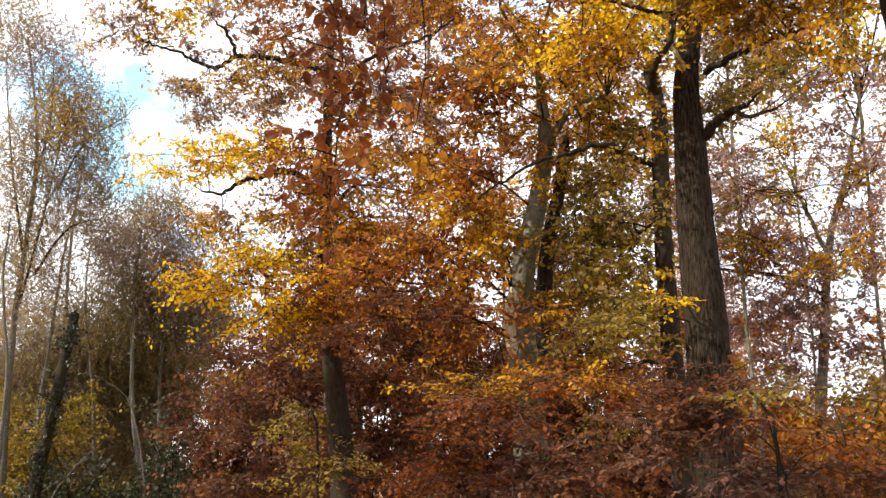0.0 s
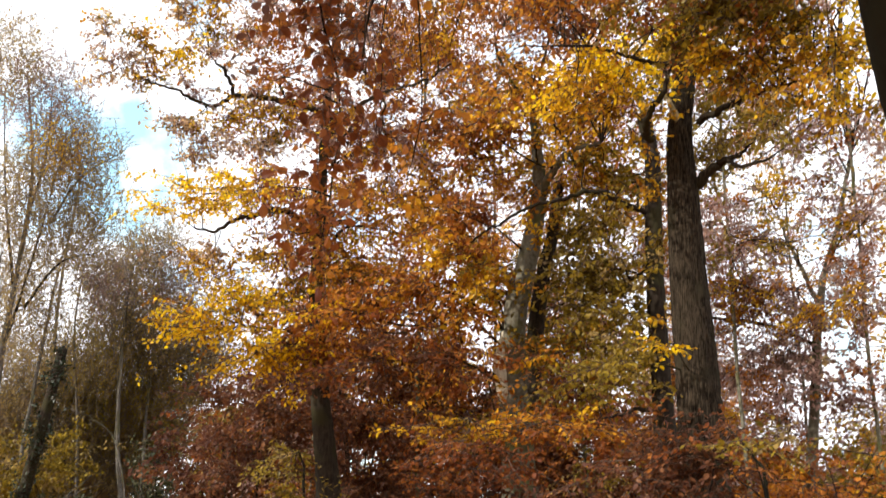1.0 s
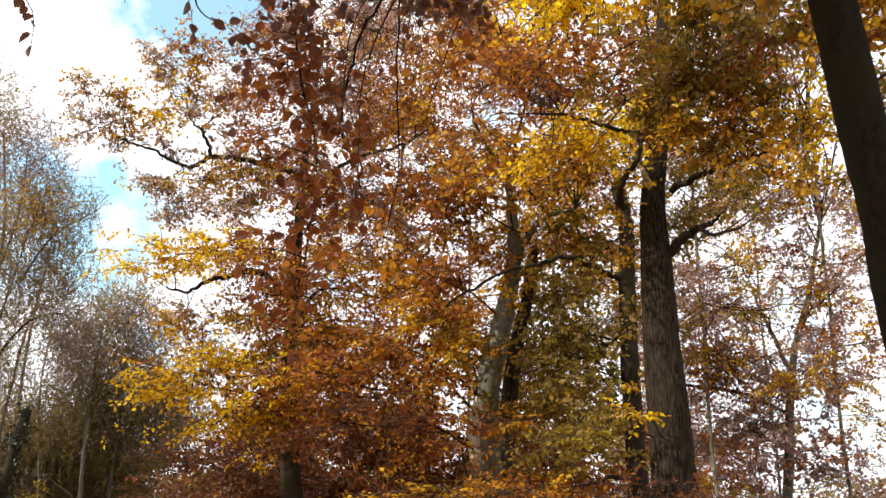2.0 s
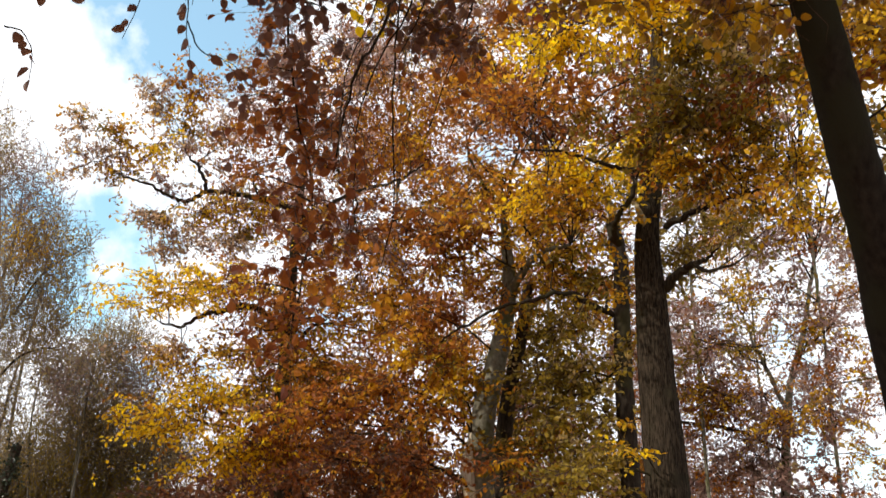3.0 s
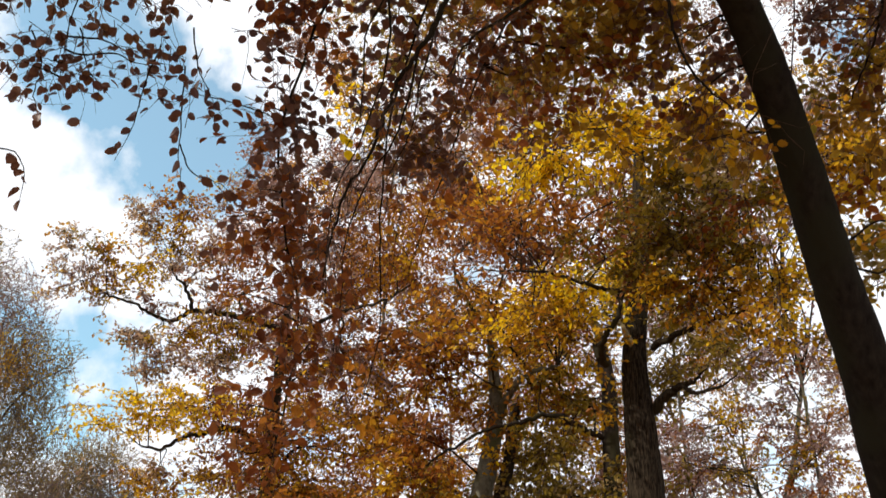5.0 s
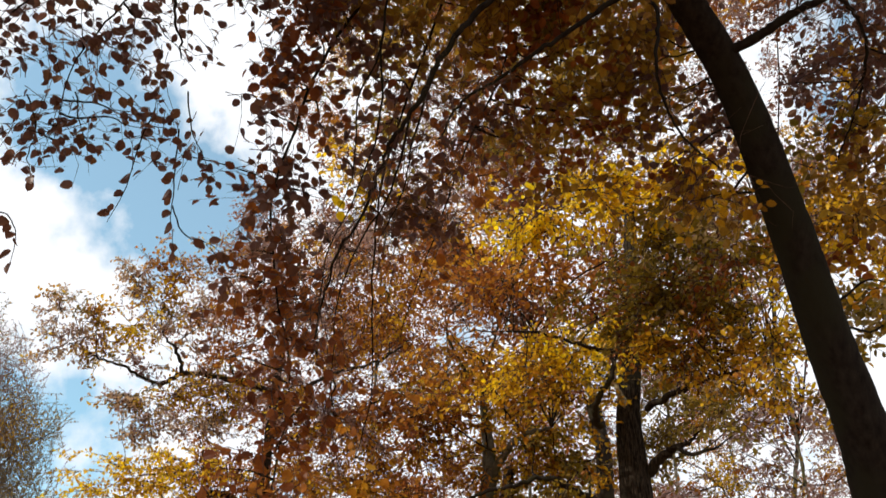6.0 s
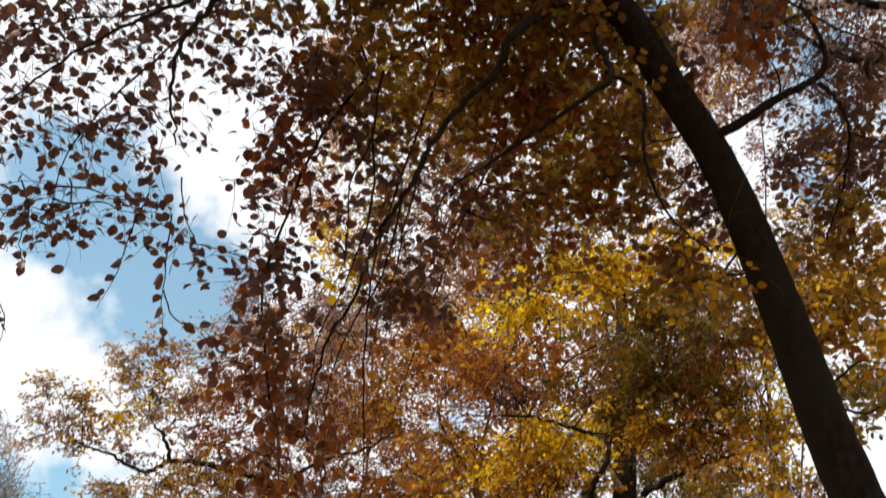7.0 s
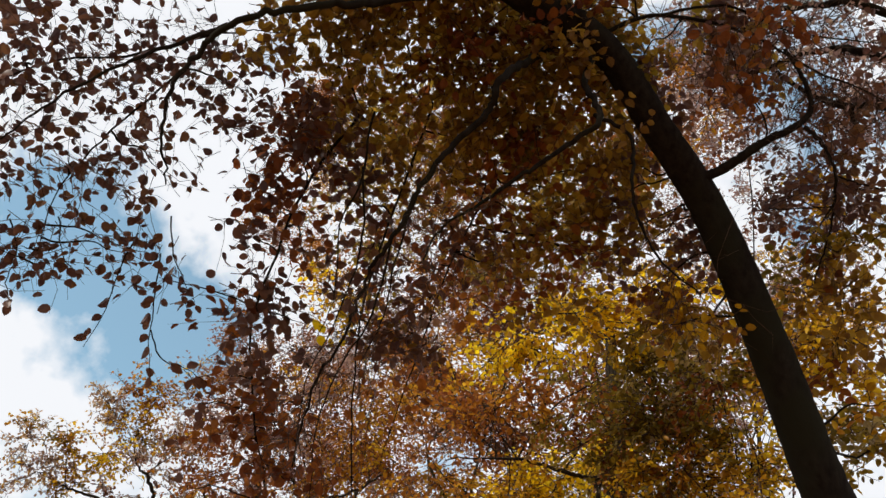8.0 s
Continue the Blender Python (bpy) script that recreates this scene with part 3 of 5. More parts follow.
# ---- slim dark-stemmed beech beside it ----
def slim_tree():
    base = (3.10, 12.21, 0.0)
    t = plant("beech_tree", base, "slim dark beech with olive-gold leaves and broken top")
    stem("trunk", [(base[0], base[1], -0.1), (3.12, 12.21, 1.54), (3.08, 12.22, 3.09), (3.06, 12.22, 4.57), (3.08, 12.22, 5.81), (3.11, 12.21, 6.66), (3.02, 12.23, 7.38)], 0.17, 0.10, BARK_DARK, t, "dark mossy trunk", sides=14, flare=0.3)
    stem("limb", [(3.02, 12.23, 5.90), (2.58, 12.03, 6.01), (2.24, 11.89, 6.06), (1.75, 11.77, 5.90), (1.28, 11.73, 5.74), (0.81, 11.67, 5.45), (0.46, 11.59, 5.20)], 0.047, 0.012, BARK_DARK, t, wiggle=0.02)
    stem("limb", [(2.99, 12.14, 3.08), (2.59, 11.72, 3.03), (2.10, 11.41, 2.88)], 0.043, 0.012, BARK_DARK, t, wiggle=0.02)
    stem("limb_stub", [(3.06, 12.22, 7.36), (2.97, 12.14, 7.57), (2.86, 12.07, 7.70)], 0.08, 0.02, STUB_WOOD, t, "pale torn end of a broken top", rough=0.3, sides=9, wiggle=0.02)
    c = Crown(t, 12, 0.085, BARK_DARK)
    a, b, d = (3.08, 12.22, 5.81), (3.07, 12.22, 3.39), (2.24, 11.89, 6.06)
    c.bough(a, (2.49, 12.55, 5.24), (0.74, 0.66, 0.58), OLIVE, 0.6)
    c.bough(a, (2.06, 12.08, 4.54), (0.63, 0.59, 0.55), OLIVE, 0.6)
    # low boughs given duller leaf colours in place of shade under the canopy
    c.bough(b, (2.42, 11.72, 3.99), (0.61, 0.49, 0.38), OLIVE, 0.75)
    c.bough(b, (1.99, 11.50, 3.36), (0.88, 0.59, 0.29), OLIVE, 0.7, flat=0.35)
    c.bough(b, (1.67, 11.69, 3.76), (0.60, 0.45, 0.30), ORANGE, 0.6, flat=0.35)
    c.bough(d, (1.98, 12.61, 6.83), (0.86, 0.69, 0.52), GOLD, 0.7)
    c.bough(d, (0.36, 11.45, 5.08), (0.60, 0.52, 0.37), GOLD, 0.6)
    c.bough(b, (2.33, 11.21, 2.69), (0.64, 0.47, 0.29), RUSSET, 1.0, flat=0.35)
    c.bough(b, (1.89, 12.40, 5.03), (0.73, 0.65, 0.57), OLIVE, 0.55)
    c.bough(b, (2.69, 13.32, 6.65), (0.90, 0.81, 0.72), GOLD, 0.5)
    c.bough(b, (2.08, 14.13, 6.18), (0.93, 0.89, 0.84), OLIVE, 0.5)
    c.bough(b, (2.72, 14.27, 5.36), (1.03, 0.93, 0.84), OLIVE, 0.5)
    c.bough(b, (2.00, 14.51, 4.85), (0.84, 0.79, 0.75), GOLD, 0.5)
    c.bough(b, (2.62, 12.16, 4.64), (0.56, 0.56, 0.56), OLIVE, 0.5)
    c.bough(b, (2.09, 12.39, 4.05), (0.80, 0.64, 0.48), OLIVE, 0.8)
    c.bough(b, (2.08, 12.13, 3.08), (0.85, 0.62, 0.39), RUST, 0.9)
    c.bough(a, (2.31, 11.90, 5.70), (0.72, 0.60, 0.48), OLIVE, 0.55)
    # tufts of leaves along the stem
    for spot, mat in (((2.75, 10.92, 5.76), GOLD), ((2.86, 11.08, 5.21), OLIVE), ((2.76, 11.25, 4.73), OLIVE), ((2.90, 11.34, 4.23), GOLD), ((2.75, 11.51, 3.60), OLIVE)):
        c.bough(None, spot, (0.20, 0.16, 0.26), mat, 0.55, size=0.075, twig=0.2)
    c.finish("olive and gold beech leaves")


slim_tree()


# ---- leaning grey beech in the middle ----
def leaning_beech():
    base = (1.24, 12.94, 0.0)
    t = plant("beech_tree", base, "leaning grey beech with mossy bark and orange leaves")
    stem("trunk", [(base[0], base[1], -0.1), (1.22, 12.94, 1.46), (1.18, 12.95, 2.70), (1.11, 12.95, 3.66), (1.16, 12.95, 4.50), (1.35, 12.93, 5.35), (1.51, 12.91, 6.14), (1.54, 12.91, 6.77), (1.50, 12.92, 7.25), (1.46, 12.92, 7.70)], 0.28, 0.05, BARK_BEECH, t, "grey-green smooth trunk with a pale scar", sides=18, flare=0.2)
    stem("limb", [(1.58, 12.90, 6.40), (1.73, 12.68, 6.68), (1.96, 12.45, 6.87), (2.37, 12.17, 6.95)], 0.076, 0.024, BARK_BEECH, t, wiggle=0.02)
    stem("second_stem", [(1.44, 13.52, 3.25), (1.53, 13.51, 4.45), (1.66, 13.50, 5.33), (1.81, 13.48, 5.97), (1.92, 13.46, 6.80)], 0.14, 0.08, BARK_DARK, t, "dark second stem")
    # a scar whose paleness is partly sun painted on the trunk's left
    stem("scar", [(0.99, 12.86, 4.27), (0.94, 12.83, 3.81), (0.98, 12.83, 3.41), (1.03, 12.86, 3.17)], 0.1, 0.1, PALE_WOOD, t, "pale bare patch on the bark", sides=14, girth=(0.02, 0.08, 0.10, 0.09, 0.02))
    c = Crown(t, 13, 0.085, BARK_DARK)
    a, b, d = (1.53, 12.91, 6.77), (1.16, 12.95, 4.50), (1.44, 12.92, 9.42)
    c.bough(a, (0.42, 12.30, 6.88), (0.80, 0.79, 0.67), ORANGE, 0.5)
    c.bough(a, (1.45, 12.12, 7.60), (0.85, 0.76, 0.68), ORANGE, 0.5)
    c.bough(a, (0.33, 11.72, 5.64), (0.78, 0.69, 0.54), RUST, 0.6)
    c.bough(b, (-0.18, 11.80, 4.71), (0.99, 0.80, 0.61), RUST, 0.8)
    c.bough(b, (-0.95, 12.07, 4.30), (0.93, 0.73, 0.54), RUST, 0.8)
    c.bough(b, (0.35, 11.87, 4.41), (0.61, 0.57, 0.53), ORANGE, 0.8)
    # darker reds here stand in for the canopy's shade
    c.bough(b, (-0.61, 11.61, 3.60), (1.10, 0.73, 0.37), MAROON, 0.9, flat=0.4)
    c.bough(b, (0.26, 11.44, 3.50), (0.65, 0.47, 0.29), RUSSET, 0.8, flat=0.4)
    c.bough(b, (0.58, 11.75, 4.85), (0.46, 0.46, 0.46), GOLD, 0.8)
    c.bough(d, (0.99, 11.06, 7.56), (0.86, 0.78, 0.71), ORANGE, 0.38)
    c.bough(d, (0.28, 11.51, 6.71), (0.76, 0.74, 0.63), RUST, 0.7)
    c.bough(d, (1.50, 10.10, 7.90), (0.82, 0.71, 0.60), RUST, 0.4)
    c.bough(d, (1.01, 9.83, 8.41), (0.67, 0.63, 0.60), ORANGE, 0.5)
    for q, mat, cover in ((((1.38, 12.38, 8.00), (0.87, 0.78, 0.70)), GOLD, 0.3), (((2.32, 12.97, 7.65), (0.90, 0.81, 0.72)), GOLD, 0.5), (((2.98, 12.12, 7.94), (0.78, 0.74, 0.70)), OLIVE, 0.5), (((2.66, 12.78, 6.67), (0.78, 0.70, 0.61)), OLIVE, 0.5),
                          (((1.58, 12.91, 6.77), (0.87, 0.74, 0.61)), ORANGE, 0.45), (((0.71, 12.73, 7.38), (0.78, 0.74, 0.70)), ORANGE, 0.55), (((0.92, 12.20, 10.28), (1.12, 0.98, 0.84)), RUST, 0.55), (((2.29, 11.82, 10.55), (1.03, 0.93, 0.84)), MAROON, 0.5), (((3.49, 12.03, 9.86), (1.03, 0.93, 0.84)), RUST, 0.5), (((1.90, 12.71, 9.33), (0.93, 0.84, 0.75)), MAROON, 0.5), (((3.17, 12.64, 9.03), (0.93, 0.84, 0.75)), RUST, 0.5), (((4.50, 11.56, 10.03), (0.93, 0.89, 0.84)), MAROON, 0.4), (((4.38, 12.29, 8.99), (0.93, 0.84, 0.75)), RUST, 0.4)):
        c.bough(a, q[0], q[1], mat, cover)
    # tufts of leaves along the stem
    for spot, mat in (((1.34, 12.03, 5.44), YELLOW), ((1.10, 12.23, 4.84), OLIVE), ((1.57, 11.91, 5.73), GOLD)):
        c.bough(None, spot, (0.20, 0.16, 0.26), mat, 0.55, size=0.075, twig=0.2)
    c.finish("orange and golden beech leaves")


leaning_beech()


# ---- oak with spreading limbs ----
def spreading_oak():
    base = (-1.46, 13.92, 0.0)
    t = plant("oak_tree", base, "spreading oak with yellow and rust leaves on bare limbs")
    stem("trunk", [(base[0], base[1], -0.1), (-1.49, 13.92, 1.53), (-1.61, 13.91, 2.61), (-1.76, 13.89, 3.64), (-1.87, 13.88, 4.98), (-1.86, 13.88, 6.10), (-1.89, 13.87, 7.55), (-1.84, 13.88, 8.98), (-1.73, 13.89, 10.93)], 0.21, 0.025, BARK_DARK, t, "dark slender trunk", sides=16, flare=0.3)
    stem("limb", [(-1.76, 13.89, 8.02), (-2.06, 13.80, 8.11), (-2.49, 13.57, 8.15), (-2.92, 13.39, 8.16), (-3.28, 13.20, 8.07), (-3.57, 13.02, 7.84), (-4.01, 12.89, 8.01), (-4.50, 12.73, 8.09)], 0.064, 0.015, BARK_DARK, t, wiggle=0.02)
    stem("limb", [(-3.28, 13.20, 8.07), (-3.36, 13.07, 8.38), (-3.58, 13.02, 8.60), (-3.77, 12.96, 9.03)], 0.034, 0.009, BARK_DARK, t, wiggle=0.02)
    stem("limb", [(-1.76, 13.89, 5.75), (-2.21, 13.62, 6.21), (-2.53, 13.36, 6.24), (-2.87, 13.19, 6.07), (-3.15, 13.02, 5.88), (-3.38, 12.97, 5.69), (-3.60, 12.91, 5.75)], 0.064, 0.015, BARK_DARK, t, wiggle=0.02)
    stem("limb", [(-1.92, 13.87, 7.61), (-1.21, 13.75, 8.31), (-0.28, 13.60, 8.62), (0.28, 13.50, 9.00)], 0.043, 0.012, BARK_DARK, t, wiggle=0.02)
    c = Crown(t, 14, 0.066, BARK_DARK)
    up, mid, low, top = (-3.28, 13.20, 8.07), (-2.53, 13.36, 6.24), (-1.76, 13.89, 3.64), (-1.73, 13.89, 10.93)
    c.bough(up, (-4.96, 12.72, 8.29), (0.43, 0.39, 0.36), TAN, 0.8, size=0.062, twig=0.25, fine=0.008)
    c.bough(up, (-5.17, 12.62, 8.77), (0.36, 0.35, 0.34), TAN, 0.7, size=0.062, twig=0.25, fine=0.008)
    c.bough(up, (-4.67, 12.77, 8.83), (0.38, 0.38, 0.38), GOLD, 0.75, size=0.062, twig=0.25, fine=0.008)
    c.bough(up, (-4.16, 12.97, 8.78), (0.43, 0.41, 0.38), YELLOW, 0.8, size=0.062, twig=0.25, fine=0.008)
    c.bough(up, (-4.24, 12.95, 9.60), (0.37, 0.41, 0.44), TAN, 0.75, size=0.062, twig=0.25, fine=0.008)
    c.bough(up, (-3.95, 12.98, 9.89), (0.36, 0.38, 0.40), ORANGE, 0.5, size=0.062, twig=0.25, fine=0.008)
    c.bough(up, (-3.54, 13.09, 9.91), (0.45, 0.42, 0.40), ORANGE, 0.65, size=0.062, twig=0.25, fine=0.008)
    c.bough(up, (-3.78, 13.03, 9.30), (0.41, 0.41, 0.41), GOLD, 0.75, size=0.062, twig=0.25, fine=0.008)
    c.bough(up, (-3.26, 13.16, 9.11), (0.43, 0.41, 0.39), TAN, 0.7, size=0.062, twig=0.25, fine=0.008)
    c.bough(up, (-4.41, 12.84, 8.21), (0.36, 0.31, 0.26), GOLD, 0.7, size=0.062, twig=0.25, fine=0.008)
    c.bough(up, (-3.97, 12.94, 8.05), (0.35, 0.30, 0.24), PINK, 0.5, size=0.062, twig=0.25, fine=0.008)
    c.bough(up, (-3.49, 13.00, 8.66), (0.38, 0.35, 0.33), TAN, 0.55, size=0.062, twig=0.25, fine=0.008)
    c.bough(up, (-3.85, 13.07, 7.64), (0.39, 0.33, 0.28), OLIVE, 0.6, size=0.062, twig=0.25, fine=0.008)
    c.bough(up, (-3.22, 13.21, 7.69), (0.42, 0.36, 0.30), GOLD, 0.65, size=0.062, twig=0.25, fine=0.008)
    c.bough(up, (-2.74, 13.33, 7.66), (0.42, 0.38, 0.33), GOLD, 0.65, size=0.062, twig=0.25, fine=0.008)
    c.bough(up, (-3.14, 13.18, 8.03), (0.39, 0.32, 0.24), TAN, 0.5, size=0.062, twig=0.25, fine=0.008)
    c.bough(up, (-2.65, 13.33, 8.41), (0.52, 0.50, 0.47), RUST, 0.5, size=0.062, twig=0.25, fine=0.008)
    c.bough(up, (-2.75, 13.23, 9.19), (0.53, 0.55, 0.58), RUST, 0.4, size=0.062, twig=0.25, fine=0.008)
    for q, mat, cover in ((((-3.59, 12.93, 7.35), (0.59, 0.49, 0.38)), TAN, 0.6), (((-2.92, 13.17, 7.19), (0.54, 0.46, 0.38)), TAN, 0.55), (((-3.94, 12.91, 6.90), (0.50, 0.41, 0.32)), TAN, 0.5), (((-2.56, 13.19, 7.81), (0.55, 0.48, 0.41)), GOLD, 0.5),
                          (((-3.35, 13.33, 5.17), (0.66, 0.53, 0.40)), GOLD, 0.6), (((-2.58, 13.41, 5.51), (0.53, 0.44, 0.35)), GOLD, 0.55), (((-2.88, 13.33, 4.76), (0.70, 0.54, 0.39)), YELLOW, 0.5), (((-2.05, 13.63, 5.03), (0.62, 0.55, 0.49)), OLIVE, 0.6)):
        c.bough(mid, q[0], q[1], mat, cover, size=0.062, twig=0.28, fine=0.008)
    c.bough(mid, (-3.38, 12.29, 6.06), (0.92, 0.62, 0.32), YELLOW, 1.0, size=0.062, fine=0.008, twig=0.28)
    c.bough(mid, (-3.88, 12.23, 5.80), (0.46, 0.34, 0.21), YELLOW, 0.55, size=0.062, fine=0.008, twig=0.28)
    c.bough(mid, (-2.66, 12.59, 6.29), (0.68, 0.55, 0.43), YELLOW, 0.5, size=0.062, fine=0.008, twig=0.28)
    c.bough(mid, (-3.11, 12.60, 5.33), (0.67, 0.44, 0.21), TAN, 0.5, size=0.062, fine=0.008, twig=0.28)
    c.bough(low, (-2.72, 12.44, 4.22), (0.89, 0.69, 0.49), YELLOW, 1.0)
    c.bough(low, (-2.34, 12.17, 3.85), (0.86, 0.63, 0.39), YELLOW, 0.9)
    c.bough(low, (-3.22, 12.49, 4.39), (0.57, 0.45, 0.33), GOLD, 0.8)
    c.bough(low, (-1.69, 12.48, 3.91), (0.64, 0.56, 0.48), RUST, 0.9)
    c.bough(mid, (-1.89, 12.78, 6.45), (0.94, 0.99, 1.03), RUST, 0.45)
    c.bough(mid, (-0.79, 12.63, 7.11), (0.94, 0.82, 0.69), ORANGE, 0.35)
    c.bough(mid, (-0.84, 14.01, 4.83), (0.90, 0.76, 0.63), RUST, 0.6)
    c.bough(mid, (-0.70, 12.60, 6.12), (0.92, 0.79, 0.67), ORANGE, 0.6)
    c.bough(mid, (-1.52, 12.83, 5.15), (0.75, 0.67, 0.58), ORANGE, 0.6)
    c.bough(top, (-1.40, 11.80, 8.62), (1.12, 0.94, 0.77), PINK, 0.4)
    c.bough(top, (-0.31, 11.79, 8.76), (0.86, 0.77, 0.69), ORANGE, 0.42)
    c.bough(top, (-1.12, 11.54, 9.08), (0.94, 0.73, 0.52), PINK, 0.4)
    c.bough(top, (-0.08, 11.66, 8.60), (0.76, 0.63, 0.51), ORANGE, 0.5)
    c.bough(top, (-1.71, 11.84, 8.07), (1.02, 0.85, 0.68), RUST, 0.4)
    c.bough(top, (-0.93, 12.28, 7.37), (1.02, 0.89, 0.76), PINK, 0.5)
    for q, mat, cover in ((((-0.58, 13.44, 7.27), (0.91, 0.82, 0.73)), ORANGE, 0.35), (((0.02, 13.88, 6.13), (0.91, 0.82, 0.73)), ORANGE, 0.4), (((-1.23, 13.79, 6.24), (0.82, 0.77, 0.73)), GOLD, 0.35), (((-2.07, 13.24, 5.67), (0.78, 0.65, 0.52)), GOLD, 0.4), (((-0.78, 13.53, 5.12), (0.96, 0.74, 0.52)), ORANGE, 0.4)):
        c.bough(mid, q[0], q[1], mat, cover)
    c.finish("sparse yellow and rust-coloured oak leaves")


spreading_oak()


# ---- near beech leaning over the path ----
def near_beech():
    base = (3.25, 5.20, 0.0)
    t = plant("beech_tree", base, "beech leaning over the path with drooping copper-brown leaves")
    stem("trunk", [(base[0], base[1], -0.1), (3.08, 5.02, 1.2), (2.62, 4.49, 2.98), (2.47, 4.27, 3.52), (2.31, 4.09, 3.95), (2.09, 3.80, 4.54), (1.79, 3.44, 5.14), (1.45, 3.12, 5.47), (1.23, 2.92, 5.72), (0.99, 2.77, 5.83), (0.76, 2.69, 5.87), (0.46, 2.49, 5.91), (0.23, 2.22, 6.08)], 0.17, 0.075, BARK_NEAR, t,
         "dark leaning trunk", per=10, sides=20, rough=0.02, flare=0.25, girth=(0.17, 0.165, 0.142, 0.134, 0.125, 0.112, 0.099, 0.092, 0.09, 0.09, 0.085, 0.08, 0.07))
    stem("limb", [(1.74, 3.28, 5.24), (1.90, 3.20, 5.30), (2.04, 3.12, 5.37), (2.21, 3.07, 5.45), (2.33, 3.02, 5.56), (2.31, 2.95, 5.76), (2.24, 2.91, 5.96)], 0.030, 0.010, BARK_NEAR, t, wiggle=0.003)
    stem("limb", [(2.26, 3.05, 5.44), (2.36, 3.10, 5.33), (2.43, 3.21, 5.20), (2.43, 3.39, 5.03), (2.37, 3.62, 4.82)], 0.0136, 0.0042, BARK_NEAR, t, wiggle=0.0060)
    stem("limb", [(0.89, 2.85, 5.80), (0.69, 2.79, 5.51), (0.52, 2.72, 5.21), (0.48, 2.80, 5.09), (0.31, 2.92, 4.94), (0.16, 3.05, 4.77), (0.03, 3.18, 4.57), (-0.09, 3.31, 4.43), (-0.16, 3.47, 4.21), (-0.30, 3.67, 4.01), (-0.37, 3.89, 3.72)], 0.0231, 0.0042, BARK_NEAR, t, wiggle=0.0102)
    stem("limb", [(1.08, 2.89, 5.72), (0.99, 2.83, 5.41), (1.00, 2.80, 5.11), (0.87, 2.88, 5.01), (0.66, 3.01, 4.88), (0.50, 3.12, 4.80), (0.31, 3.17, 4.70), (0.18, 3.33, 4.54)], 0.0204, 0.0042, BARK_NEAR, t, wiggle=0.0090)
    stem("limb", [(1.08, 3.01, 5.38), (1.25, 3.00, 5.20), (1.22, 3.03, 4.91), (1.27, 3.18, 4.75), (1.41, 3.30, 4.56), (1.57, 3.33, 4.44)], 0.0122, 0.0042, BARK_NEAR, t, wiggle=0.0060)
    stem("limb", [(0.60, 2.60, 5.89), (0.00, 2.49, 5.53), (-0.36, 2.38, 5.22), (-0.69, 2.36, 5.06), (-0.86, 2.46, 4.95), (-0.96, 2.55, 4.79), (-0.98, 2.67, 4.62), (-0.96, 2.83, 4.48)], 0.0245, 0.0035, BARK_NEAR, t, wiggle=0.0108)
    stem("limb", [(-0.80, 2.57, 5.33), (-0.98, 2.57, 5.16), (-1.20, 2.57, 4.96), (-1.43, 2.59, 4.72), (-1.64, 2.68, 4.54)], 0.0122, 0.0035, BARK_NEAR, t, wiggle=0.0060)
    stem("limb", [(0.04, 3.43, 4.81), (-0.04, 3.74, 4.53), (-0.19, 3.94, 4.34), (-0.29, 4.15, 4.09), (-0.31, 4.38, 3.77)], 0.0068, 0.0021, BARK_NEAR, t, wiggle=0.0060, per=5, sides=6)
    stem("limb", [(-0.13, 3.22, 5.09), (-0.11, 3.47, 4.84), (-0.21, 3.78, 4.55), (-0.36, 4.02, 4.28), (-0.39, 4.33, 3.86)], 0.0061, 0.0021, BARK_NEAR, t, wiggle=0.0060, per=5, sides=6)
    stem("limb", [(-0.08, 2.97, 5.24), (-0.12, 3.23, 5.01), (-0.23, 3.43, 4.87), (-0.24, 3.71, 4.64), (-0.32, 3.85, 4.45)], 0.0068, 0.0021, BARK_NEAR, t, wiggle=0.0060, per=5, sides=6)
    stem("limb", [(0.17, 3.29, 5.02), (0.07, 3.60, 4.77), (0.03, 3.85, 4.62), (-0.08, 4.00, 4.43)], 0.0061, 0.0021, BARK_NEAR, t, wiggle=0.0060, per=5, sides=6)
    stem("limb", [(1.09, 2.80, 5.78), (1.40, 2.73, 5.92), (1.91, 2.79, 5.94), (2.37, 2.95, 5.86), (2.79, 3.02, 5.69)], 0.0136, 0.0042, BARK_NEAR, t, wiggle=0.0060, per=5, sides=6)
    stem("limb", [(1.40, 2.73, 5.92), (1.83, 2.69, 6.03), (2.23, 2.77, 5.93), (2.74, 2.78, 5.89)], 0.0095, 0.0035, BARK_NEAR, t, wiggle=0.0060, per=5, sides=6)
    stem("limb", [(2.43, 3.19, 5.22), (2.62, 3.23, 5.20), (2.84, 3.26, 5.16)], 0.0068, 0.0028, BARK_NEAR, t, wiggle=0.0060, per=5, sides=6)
    # three limbs added out of view, to carry the shading boughs
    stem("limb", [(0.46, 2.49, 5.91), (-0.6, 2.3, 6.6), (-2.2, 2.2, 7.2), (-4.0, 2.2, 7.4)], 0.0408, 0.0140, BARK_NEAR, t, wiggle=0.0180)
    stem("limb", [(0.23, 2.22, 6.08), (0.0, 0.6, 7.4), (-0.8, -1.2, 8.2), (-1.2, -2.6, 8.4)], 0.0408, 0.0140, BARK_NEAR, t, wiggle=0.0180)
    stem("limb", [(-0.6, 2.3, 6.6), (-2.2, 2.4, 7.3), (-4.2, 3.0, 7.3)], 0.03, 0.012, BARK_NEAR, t)
